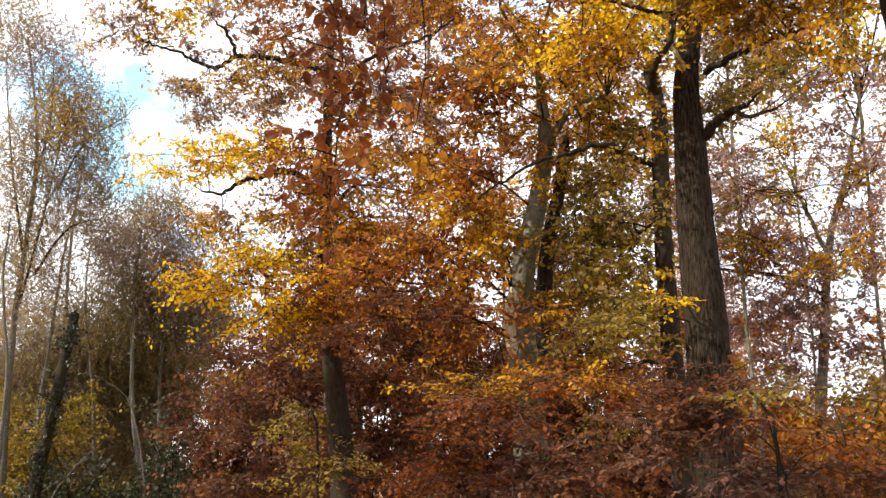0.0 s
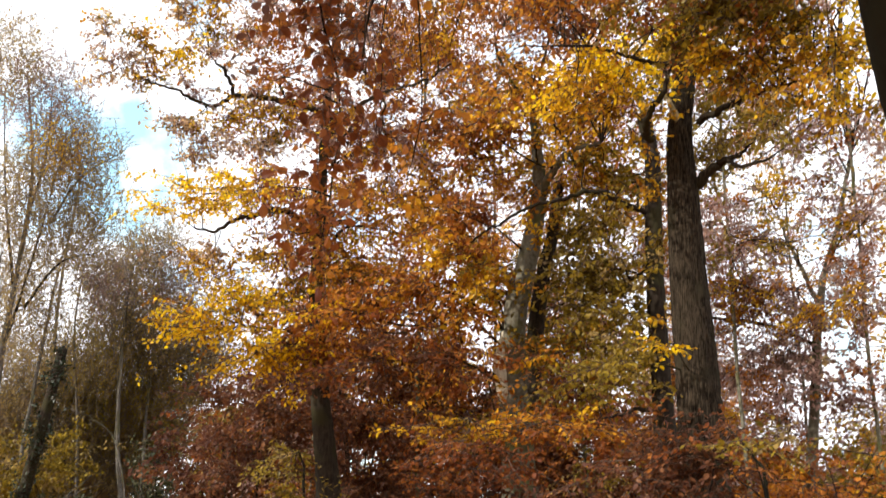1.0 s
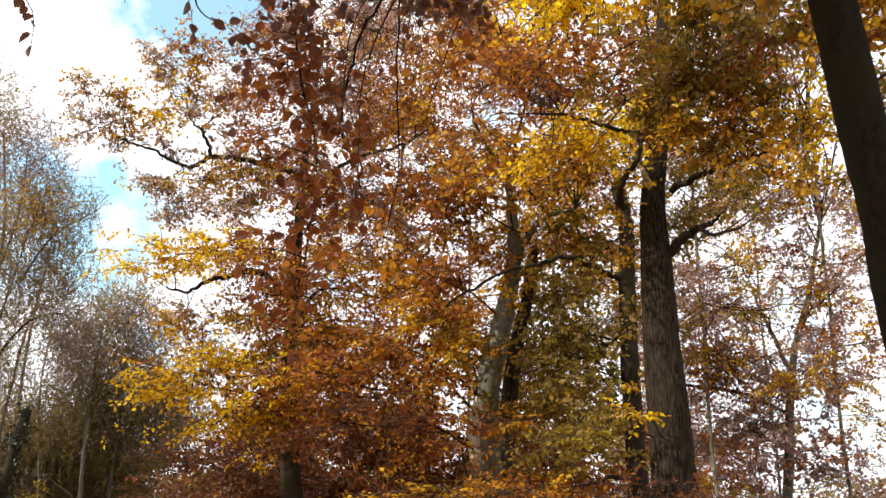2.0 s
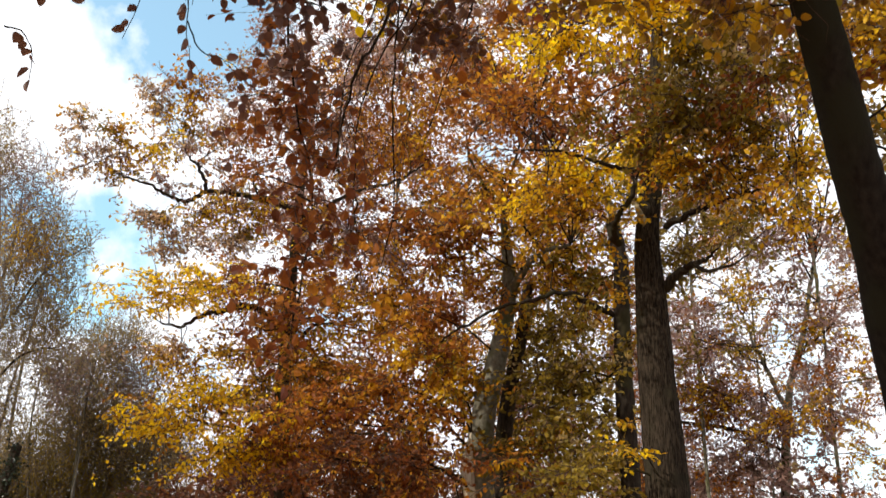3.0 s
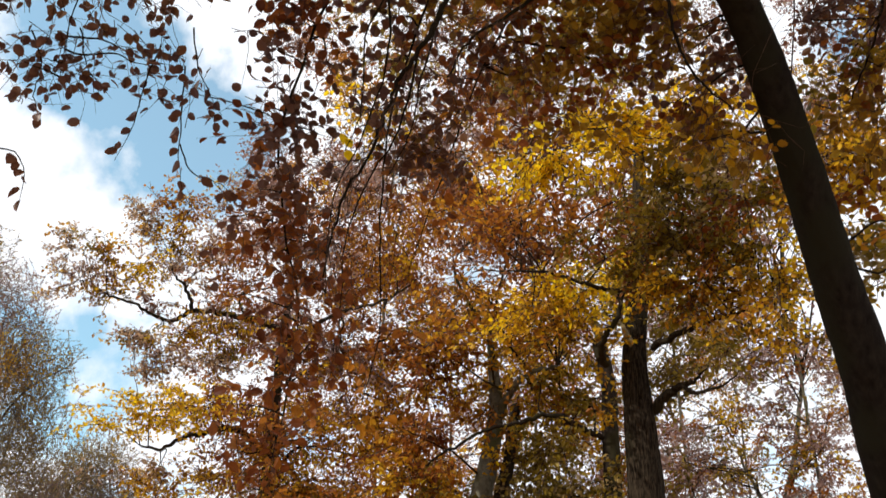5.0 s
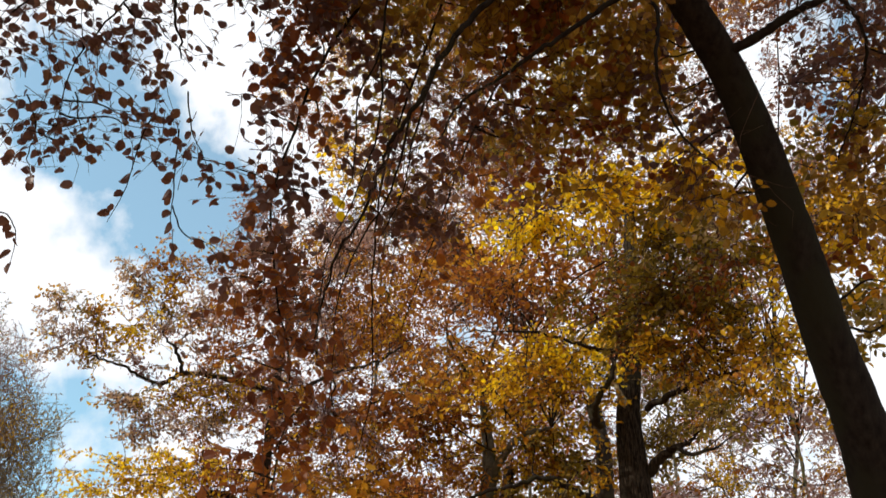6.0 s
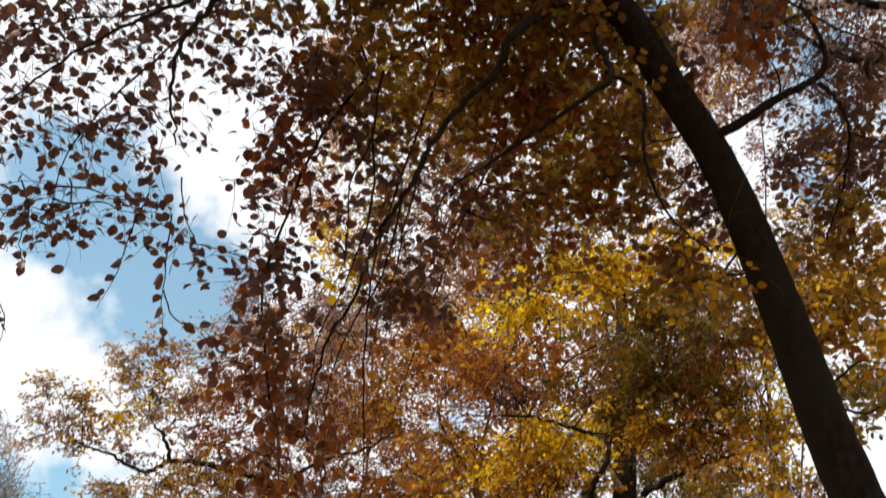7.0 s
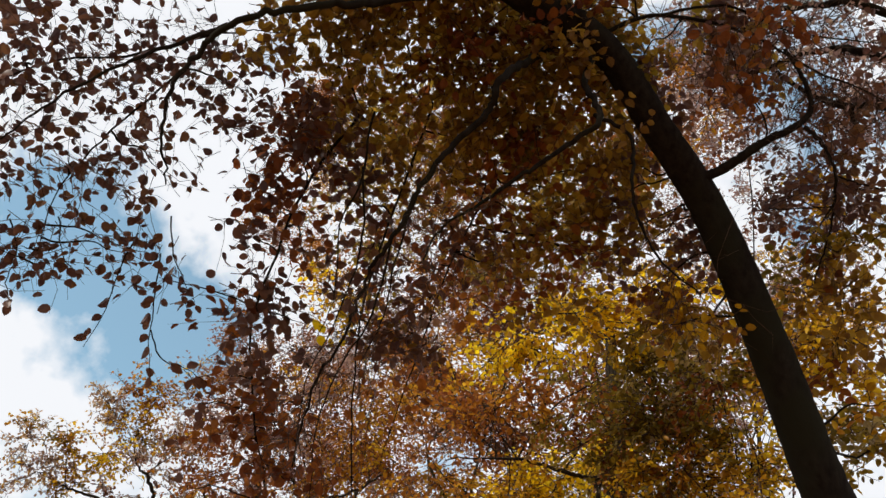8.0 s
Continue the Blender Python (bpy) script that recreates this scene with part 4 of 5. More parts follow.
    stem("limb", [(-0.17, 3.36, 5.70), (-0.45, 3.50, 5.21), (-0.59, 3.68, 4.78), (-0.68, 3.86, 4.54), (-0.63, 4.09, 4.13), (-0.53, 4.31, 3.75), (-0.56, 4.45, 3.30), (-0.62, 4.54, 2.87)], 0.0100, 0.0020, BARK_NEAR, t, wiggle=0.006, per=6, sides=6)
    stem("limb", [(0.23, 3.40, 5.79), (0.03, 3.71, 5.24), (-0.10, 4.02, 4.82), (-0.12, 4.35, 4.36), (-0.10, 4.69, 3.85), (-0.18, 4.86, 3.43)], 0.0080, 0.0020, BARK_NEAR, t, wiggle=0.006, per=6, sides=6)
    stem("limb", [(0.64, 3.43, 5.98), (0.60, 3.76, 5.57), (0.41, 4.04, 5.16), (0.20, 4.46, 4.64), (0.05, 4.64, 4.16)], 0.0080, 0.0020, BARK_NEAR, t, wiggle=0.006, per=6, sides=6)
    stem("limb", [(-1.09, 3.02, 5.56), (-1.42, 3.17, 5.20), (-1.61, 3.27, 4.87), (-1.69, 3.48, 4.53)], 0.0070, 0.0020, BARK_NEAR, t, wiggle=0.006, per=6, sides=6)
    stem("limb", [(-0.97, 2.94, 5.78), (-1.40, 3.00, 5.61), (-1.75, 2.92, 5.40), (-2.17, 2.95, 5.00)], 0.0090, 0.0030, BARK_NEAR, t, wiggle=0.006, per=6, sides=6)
    c = Crown(t, 15, 0.064, BARK_NEAR)
    k1, k5 = (0.34, 3.15, 5.20), (0.71, 3.24, 5.14)
    o = dict(size=0.06, twig=0.28, fine=0.005, droop=0.25)
    # open sprays at the crown's edge
    c.veil((-1.77, 2.85, 5.31), (0.47, 0.44, 0.40), COPPER, 0.48, 0.055)
    c.veil((-1.34, 2.96, 5.66), (0.49, 0.40, 0.32), COPPER, 0.45, 0.055)
    c.veil((-1.58, 3.20, 4.96), (0.46, 0.37, 0.27), COPPER, 0.43, 0.055)
    c.veil((-1.74, 3.45, 4.61), (0.27, 0.26, 0.24), COPPER, 0.31, 0.055)
    c.veil((-1.25, 3.39, 5.20), (0.25, 0.30, 0.35), COPPER, 0.31, 0.055)
    c.veil((-1.39, 3.53, 4.70), (0.34, 0.27, 0.21), COPPER, 0.25, 0.055)
    c.veil((-0.88, 3.17, 5.63), (0.23, 0.31, 0.39), COPPER, 0.50, 0.055)
    c.veil((-2.19, 3.03, 4.92), (0.34, 0.51, 0.68), COPPER, 0.43, 0.055)
    c.veil((-1.78, 3.38, 4.51), (0.21, 0.19, 0.18), COPPER, 0.39, 0.055)
    c.veil((-1.27, 3.55, 4.73), (0.21, 0.20, 0.18), COPPER, 0.33, 0.055)
    c.veil((-1.09, 3.68, 4.64), (0.12, 0.15, 0.18), COPPER, 0.25, 0.055)
    # dense middle
    c.veil((-0.41, 2.98, 5.96), (0.30, 0.31, 0.33), BRONZE, 0.80)
    c.veil((0.00, 3.03, 6.07), (0.37, 0.35, 0.34), BRONZE, 0.85)
    c.veil((0.56, 3.25, 6.12), (0.38, 0.38, 0.38), BRONZE, 0.88)
    c.veil((-0.50, 3.28, 5.47), (0.19, 0.25, 0.32), RUSSET, 0.80)
    c.veil((-0.16, 3.38, 5.68), (0.36, 0.33, 0.30), BRONZE, 0.75)
    c.veil((0.38, 3.58, 5.76), (0.38, 0.34, 0.31), BRONZE, 0.72)
    c.veil((0.94, 3.56, 5.95), (0.32, 0.35, 0.39), BRONZE, 0.66)
    c.veil((-0.61, 3.39, 5.08), (0.15, 0.18, 0.21), RUSSET, 0.75)
    c.veil((-0.70, 3.57, 4.88), (0.15, 0.17, 0.18), COPPER, 0.50)
    c.veil((-0.65, 3.73, 4.55), (0.13, 0.19, 0.24), COPPER, 0.48)
    c.veil((-0.68, 3.90, 4.31), (0.13, 0.16, 0.18), COPPER, 0.45)
    c.veil((-0.46, 3.62, 5.02), (0.19, 0.19, 0.19), RUSSET, 0.40)
    c.veil((-0.14, 3.67, 5.28), (0.29, 0.26, 0.23), COPPER, 0.40)
    c.veil((0.33, 3.86, 5.36), (0.34, 0.30, 0.27), MAROON, 0.30)
    c.veil((0.86, 3.94, 5.48), (0.35, 0.31, 0.28), BRONZE, 0.38)
    c.veil((1.33, 3.85, 5.73), (0.22, 0.31, 0.40), COPPER, 0.35)
    c.veil((-0.32, 3.83, 4.80), (0.19, 0.19, 0.19), COPPER, 0.14)
    c.veil((0.01, 3.95, 4.98), (0.29, 0.24, 0.19), MAROON, 0.19)
    # the curtain that hangs down before the oak
    c.veil((-0.58, 3.90, 4.64), (0.17, 0.23, 0.28), COPPER, 0.42)
    c.veil((-0.74, 4.02, 4.30), (0.17, 0.19, 0.21), RUSSET, 0.40)
    c.veil((-0.66, 4.20, 4.03), (0.20, 0.19, 0.18), RUSSET, 0.60)
    c.veil((-0.58, 4.28, 3.70), (0.19, 0.20, 0.21), RUSSET, 0.55)
    c.veil((-0.57, 4.41, 3.41), (0.19, 0.19, 0.18), RUSSET, 0.52)
    c.veil((-0.61, 4.41, 3.10), (0.15, 0.16, 0.18), RUSSET, 0.50)
    c.veil((-0.63, 4.48, 2.88), (0.12, 0.14, 0.16), RUSSET, 0.42)
    c.veil((-0.46, 4.63, 3.14), (0.15, 0.17, 0.18), RUST, 0.28)
    c.veil((-0.31, 4.51, 3.73), (0.16, 0.19, 0.22), RUST, 0.24)
    c.veil((-0.12, 4.84, 3.49), (0.19, 0.19, 0.19), ORANGE, 0.28)
    c.veil((-0.00, 4.70, 3.82), (0.16, 0.16, 0.16), RUST, 0.24)
    c.veil((-0.29, 4.14, 4.73), (0.16, 0.16, 0.16), YELLOW, 0.20)
    c.veil((0.02, 4.14, 4.75), (0.19, 0.19, 0.19), BRONZE, 0.23)
    c.veil((-0.40, 4.18, 4.49), (0.19, 0.21, 0.22), COPPER, 0.20)
    c.veil((0.17, 4.50, 4.58), (0.24, 0.25, 0.27), RUST, 0.28)
    c.veil((-0.11, 4.01, 4.91), (0.26, 0.21, 0.16), COPPER, 0.30)
    c.veil((-0.31, 3.57, 5.51), (0.30, 0.28, 0.26), COPPER, 0.50)
    c.veil((0.14, 3.67, 5.56), (0.34, 0.32, 0.30), BRONZE, 0.50)
    c.veil((0.62, 3.79, 5.68), (0.35, 0.35, 0.35), RUSSET, 0.55)
    c.veil((1.10, 3.93, 5.72), (0.32, 0.34, 0.36), BRONZE, 0.50)
    c.veil((-0.04, 3.92, 5.16), (0.33, 0.28, 0.23), COPPER, 0.23)
    c.veil((0.47, 4.06, 5.28), (0.31, 0.27, 0.24), RUSSET, 0.23)
    c.veil((1.45, 3.86, 5.82), (0.26, 0.31, 0.37), BRONZE, 0.45)
    c.veil((0.95, 3.66, 5.86), (0.39, 0.30, 0.21), BRONZE, 0.50)
    c.veil((-0.59, 3.57, 5.05), (0.16, 0.22, 0.28), RUSSET, 0.36)
    c.veil((-0.71, 3.77, 4.65), (0.15, 0.21, 0.27), RUSSET, 0.36)
    c.veil((0.78, 4.17, 5.26), (0.31, 0.28, 0.24), RUSSET, 0.30)
    c.veil((0.30, 4.24, 4.93), (0.30, 0.25, 0.20), RUST, 0.18)
    c.veil((1.82, 2.77, 5.61), (0.19, 0.21, 0.23), RUSSET, 0.60)
    c.veil((2.06, 2.57, 5.75), (0.16, 0.16, 0.16), RUSSET, 0.60)
    c.veil((-0.56, 4.18, 4.09), (0.18, 0.21, 0.24), RUSSET, 0.40)
    c.veil((0.67, 4.16, 5.29), (0.31, 0.30, 0.28), BRONZE, 0.40)
    c.veil((1.13, 4.09, 5.40), (0.28, 0.30, 0.32), BRONZE, 0.42)
    c.veil((1.45, 4.08, 5.46), (0.22, 0.27, 0.32), COPPER, 0.35)
    c.veil((-0.74, 4.42, 3.01), (0.13, 0.14, 0.15), RUSSET, 0.35)
    c.veil((-0.77, 4.39, 3.24), (0.12, 0.13, 0.15), RUSSET, 0.30)
    c.veil((-0.48, 4.43, 3.51), (0.15, 0.17, 0.18), RUSSET, 0.35)
    c.veil((-0.45, 4.32, 4.07), (0.19, 0.19, 0.19), RUSSET, 0.30)
    c.veil((-0.20, 2.88, 6.05), (0.40, 0.30, 0.20), BRONZE, 0.70)
    c.veil((0.22, 3.27, 5.89), (0.27, 0.25, 0.24), RUSSET, 0.50)
    c.veil((1.10, 4.02, 5.34), (0.31, 0.26, 0.21), RUSSET, 0.50)
    c.veil((1.62, 4.04, 5.43), (0.32, 0.27, 0.22), BRONZE, 0.50)
    c.veil((0.63, 4.00, 5.32), (0.31, 0.26, 0.21), COPPER, 0.40)
    c.veil((1.44, 3.90, 5.65), (0.40, 0.31, 0.22), BRONZE, 0.50)
    c.veil((-0.40, 3.87, 5.05), (0.23, 0.23, 0.23), COPPER, 0.23)
    c.veil((-0.09, 3.92, 5.16), (0.26, 0.25, 0.23), RUSSET, 0.23)
    c.veil((0.31, 4.12, 5.23), (0.27, 0.27, 0.27), RUSSET, 0.23)
    c.veil((-0.47, 3.95, 4.63), (0.19, 0.20, 0.22), COPPER, 0.27)
    c.veil((-0.17, 4.07, 4.67), (0.19, 0.19, 0.19), RUSSET, 0.26)
    c.veil((0.15, 4.22, 4.80), (0.23, 0.23, 0.23), COPPER, 0.32)
    c.veil((-0.48, 4.17, 4.23), (0.18, 0.20, 0.22), RUSSET, 0.36)
    c.veil((-0.46, 4.31, 3.89), (0.21, 0.21, 0.21), RUSSET, 0.36)
    c.veil((-0.29, 4.51, 3.63), (0.18, 0.20, 0.22), RUSSET, 0.26)
    c.veil((-0.86, 4.00, 4.11), (0.10, 0.13, 0.15), COPPER, 0.25)
    c.veil((-0.84, 4.16, 3.73), (0.12, 0.13, 0.15), COPPER, 0.22)
    c.veil((-0.68, 2.95, 5.83), (0.16, 0.23, 0.29), BRONZE, 0.55)
    c.veil((-0.75, 3.28, 5.30), (0.12, 0.16, 0.19), COPPER, 0.40)
    # boughs beside and beyond the trunk
    c.bough(k5, (2.03, 2.83, 5.98), (0.21, 0.19, 0.17), COPPER, 0.71, **o)
    c.bough((2.36, 3.10, 5.33), (2.51, 2.79, 5.76), (0.24, 0.28, 0.31), COPPER, 0.21, **o)
    c.bough(k5, (1.67, 3.85, 4.67), (0.26, 0.26, 0.26), GOLD, 0.41, **o)
    c.bough((2.43, 3.39, 5.03), (2.58, 3.91, 4.67), (0.24, 0.30, 0.35), BRONZE, 0.5, **o)
    c.bough(k5, (1.09, 3.17, 5.70), (0.26, 0.28, 0.30), BRONZE, 1.05, **o)
    c.bough(k5, (0.55, 2.87, 6.03), (0.36, 0.28, 0.20), BRONZE, 1.05, **o)
    c.bough(k5, (1.19, 2.88, 6.25), (0.31, 0.26, 0.21), BRONZE, 0.7, **o)
    c.bough(k5, (2.04, 2.92, 6.18), (0.18, 0.20, 0.22), BRONZE, 1.0, **o)
    c.bough(k5, (1.52, 3.52, 5.90), (0.30, 0.31, 0.33), COPPER, 0.45, **o)
    c.bough(k5, (1.66, 3.68, 5.34), (0.31, 0.31, 0.31), COPPER, 0.40, **o)
    c.bough(k1, (0.80, 2.93, 5.82), (0.29, 0.27, 0.26), BRONZE, 1.1, **o)
    for row in (((-1.94, 3.61, 4.19), (-1.88, 3.64, 4.19), (-1.84, 3.71, 4.12), (-1.85, 3.78, 4.01)), ((-1.24, 3.46, 4.76), (-1.31, 3.57, 4.61), (-1.36, 3.68, 4.44), (-1.45, 3.78, 4.27)), ((-1.13, 3.55, 4.71), (-1.15, 3.71, 4.51), (-1.16, 3.82, 4.35), (-1.13, 3.94, 4.19)), ((-1.15, 3.79, 4.40), (-1.08, 3.89, 4.29), (-0.99, 3.92, 4.28), (-0.86, 3.99, 4.23)), ((-1.09, 3.43, 4.86), (-1.07, 3.56, 4.72), (-1.02, 3.64, 4.64), (-0.95, 3.73, 4.55)), ((-1.80, 3.30, 4.66), (-1.77, 3.42, 4.55), (-1.80, 3.51, 4.42), (-1.77, 3.59, 4.34)), ((-1.60, 3.34, 4.73), (-1.58, 3.45, 4.62), (-1.52, 3.57, 4.51))):
        c.sprig(row, COPPER, 0.072)
    c.bare_twigs([(-0.69, 2.36, 5.06), (-0.86, 2.46, 4.95), (-0.96, 2.55, 4.79), (-0.96, 2.83, 4.48)], 7, 0.35, 0.0022, 0.8)
    c.bare_twigs([(-0.80, 2.57, 5.33), (-1.20, 2.57, 4.96), (-1.64, 2.68, 4.54)], 8, 0.35, 0.0022, 0.8)
    c.bare_twigs([(0.03, 3.18, 4.57), (-0.16, 3.47, 4.21), (-0.30, 3.67, 4.01), (-0.37, 3.89, 3.72)], 46, 0.5, 0.003, 0.6)
    c.bare_twigs([(0.17, 3.29, 5.02), (0.03, 3.85, 4.62), (-0.08, 4.00, 4.43)], 26, 0.5, 0.003, 0.6)
    c.bare_twigs([(0.66, 3.01, 4.88), (0.31, 3.17, 4.70), (0.18, 3.33, 4.54)], 24, 0.5, 0.003, 0.5)
    c.bare_twigs([(1.22, 3.03, 4.91), (1.41, 3.30, 4.56), (1.57, 3.33, 4.44)], 20, 0.5, 0.003, 0.5)
    c.bare_twigs([(1.40, 2.73, 5.92), (1.91, 2.79, 5.94), (2.37, 2.95, 5.86), (2.79, 3.02, 5.69)], 46, 0.6, 0.0035, 0.2)
    c.bare_twigs([(1.90, 3.20, 5.30), (2.33, 3.02, 5.56), (2.43, 3.21, 5.20), (2.43, 3.39, 5.03)], 40, 0.6, 0.0035, 0.2)
    c.bough(k5, (1.02, 2.94, 6.14), (0.27, 0.26, 0.24), BRONZE, 0.9, **o)
    c.bough(k5, (0.79, 3.28, 5.81), (0.30, 0.29, 0.27), BRONZE, 0.75, **o)
    c.bough(k5, (1.37, 3.52, 5.74), (0.28, 0.28, 0.28), BRONZE, 0.5, **o)
    c.bough(k5, (1.50, 3.22, 6.19), (0.29, 0.29, 0.29), BRONZE, 0.65, **o)
    # three boughs added at the view's upper edge to darken the crown below
    c.bough(k5, (-0.01, 2.63, 6.09), (0.39, 0.31, 0.23), BRONZE, 1.0, **o)
    c.bough(k5, (0.55, 2.60, 6.18), (0.40, 0.31, 0.23), BRONZE, 1.1, **o)
    c.bough(k5, (1.15, 2.65, 6.28), (0.38, 0.31, 0.24), BRONZE, 0.9, **o)
    c.bough(k5, (0.56, 3.25, 6.13), (0.38, 0.31, 0.24), BRONZE, 0.7, **o)
    c.bough(k1, (-0.50, 3.15, 5.19), (0.16, 0.16, 0.15), COPPER, 0.65, **o)
    c.bough(k5, (2.02, 4.41, 5.13), (0.22, 0.28, 0.34), BRONZE, 0.5, **o)
    c.bough(k5, (2.38, 3.95, 5.75), (0.23, 0.25, 0.27), COPPER, 0.5, **o)
    c.bough(k5, (2.90, 4.51, 4.30), (0.21, 0.24, 0.28), OLIVE, 0.8, **o)
    # sparse leaves before the lit crowns
    c.bough(k5, (0.99, 3.99, 4.79), (0.36, 0.29, 0.23), BRONZE, 0.32, **o)
    c.bough(k5, (1.56, 3.90, 5.00), (0.34, 0.29, 0.24), BRONZE, 0.4, **o)
    c.bough(k5, (0.49, 4.14, 4.71), (0.32, 0.27, 0.23), COPPER, 0.42, **o)
    c.bough(k5, (2.24, 3.26, 5.57), (0.31, 0.30, 0.28), COPPER, 0.3, **o)
    c.bough(k5, (2.59, 3.32, 5.29), (0.28, 0.30, 0.31), COPPER, 0.55, **o)
    c.bough(k5, (2.49, 3.79, 4.89), (0.28, 0.28, 0.28), BRONZE, 0.5, **o)
    c.bough(k5, (2.64, 3.58, 5.01), (0.24, 0.24, 0.24), BRONZE, 0.7, **o)
    c.bough(k5, (2.73, 4.06, 4.32), (0.17, 0.26, 0.35), GOLD, 0.5, **o)
    c.finish("drooping copper-brown beech leaves", keep=300, blade=FULL_BLADE, blade_faces=FULL_FACES)
    # unseen boughs added over and behind the path, to shade the near crown
    c = Crown(t, 25, 0.15, BARK_NEAR)
    rng = np.random.default_rng(77)
    for q in range(26):
        a = rng.uniform(0.35, 1.15) * math.pi
        far = rng.uniform(0.8, 4.2)
        c.bough(k1, (0.6 + far * math.cos(a) * 1.2, 1.6 + far * math.cos(a + 1.57) * 1.1, rng.uniform(6.6, 9.2)), (0.9, 0.9, 0.6), COPPER, 0.7, twig=0.4, fine=0.004, bare=False)
    # more unseen boughs towards the sun, placed to shade trunk and hanging leaves
    for spot in ((-4.2, 2.7, 6.0), (-4.4, 3.4, 6.4), (-4.0, 3.0, 7.2), (-4.6, 2.4, 8.0), (-4.4, 3.6, 7.8), (-4.8, 3.0, 5.6)):
        c.bough(k1, spot, (0.8, 0.9, 0.7), COPPER, 0.9, twig=0.4, fine=0.004, bare=False)
    c.finish("copper-brown beech leaves", blade=KITE, blade_faces=KITE_FACES)


near_beech()


# ---- trees further back ----
def far_right_trees():
    base = (7.77, 19.51, 0.0)
    t = plant("oak_tree", base, "forked oak behind with faded brown leaves")
    stem("trunk", [(base[0], base[1], -0.1), (7.97, 19.43, 2.78), (8.24, 19.31, 4.92), (8.48, 19.21, 6.66), (8.91, 19.02, 8.02), (9.27, 18.84, 9.69)], 0.14, 0.04, BARK_BEECH, t, sides=12, flare=0.3, wiggle=0.02)
    stem("limb", [(8.40, 19.25, 6.28), (8.19, 19.34, 6.95), (7.93, 19.45, 7.77), (7.76, 19.51, 8.46)], 0.06, 0.02, BARK_BEECH, t, wiggle=0.02)
    c = Crown(t, 16, 0.10, BARK_DARK)
    a, b = (8.91, 19.02, 8.02), (8.42, 19.24, 6.03)
    c.bough(a, (8.01, 16.61, 9.33), (1.12, 1.12, 1.12), PINK, 0.25)
    c.bough(a, (7.28, 17.12, 8.95), (1.00, 0.87, 0.75), PINK, 0.15)
    c.bough(a, (6.52, 17.99, 7.43), (1.12, 1.06, 1.00), PINK, 0.4)
    c.bough(b, (6.54, 18.31, 6.30), (1.00, 0.93, 0.87), RUST, 0.84)
    c.bough(b, (8.42, 17.60, 6.00), (1.00, 1.18, 1.37), PINK, 0.75)
    c.bough(b, (7.15, 18.32, 5.22), (1.37, 1.12, 0.87), PINK, 1.05)
    c.bough(a, (8.48, 17.05, 7.71), (0.75, 0.93, 1.12), GOLD, 0.4)
    c.bough(b, (6.42, 18.67, 4.81), (0.87, 0.87, 0.87), PINK, 0.64)
    c.bough(b, (8.10, 18.09, 4.26), (1.12, 0.93, 0.75), PINK, 0.64)
    c.bough(b, (6.59, 18.43, 5.72), (0.87, 0.93, 1.00), PINK, 0.4)
    c.bough(a, (6.56, 15.57, 12.30), (1.49, 1.31, 1.12), PINK, 0.5)
    c.bough(a, (8.30, 14.69, 12.34), (1.49, 1.31, 1.12), PINK, 0.5)
    c.bough(a, (6.62, 15.40, 12.51), (1.62, 1.56, 1.49), PINK, 0.45)
    c.bough(a, (8.59, 13.62, 13.46), (1.87, 1.87, 1.87), PINK, 0.5)
    c.bough(a, (7.11, 11.27, 16.52), (1.87, 1.87, 1.87), PINK, 0.45)
    c.bough(a, (9.16, 11.21, 15.40), (1.49, 1.68, 1.87), MAROON, 0.4)
    c.bough(b, (2.66, 19.34, 5.93), (1.37, 1.43, 1.49), PINK, 0.5)
    c.bough(b, (6.15, 17.38, 6.20), (0.71, 0.65, 0.59), GOLD, 0.60, size=0.08)
    c.bough(b, (7.63, 16.90, 5.73), (0.83, 0.77, 0.71), GOLD, 0.60, size=0.08)
    c.bough(b, (8.10, 16.24, 7.21), (0.59, 0.77, 0.95), PINK, 0.50, size=0.08)
    c.bough(b, (6.97, 17.64, 6.14), (0.97, 0.85, 0.73), PINK, 0.55, size=0.08)
    c.bough(b, (6.05, 17.63, 7.33), (0.49, 0.73, 0.97), PINK, 0.50, size=0.08)
    c.bough(b, (7.01, 16.16, 9.97), (0.97, 0.85, 0.73), PINK, 0.50, size=0.08)
    c.finish("faded pinkish-brown leaves", blade=KITE, blade_faces=KITE_FACES)


far_right_trees()


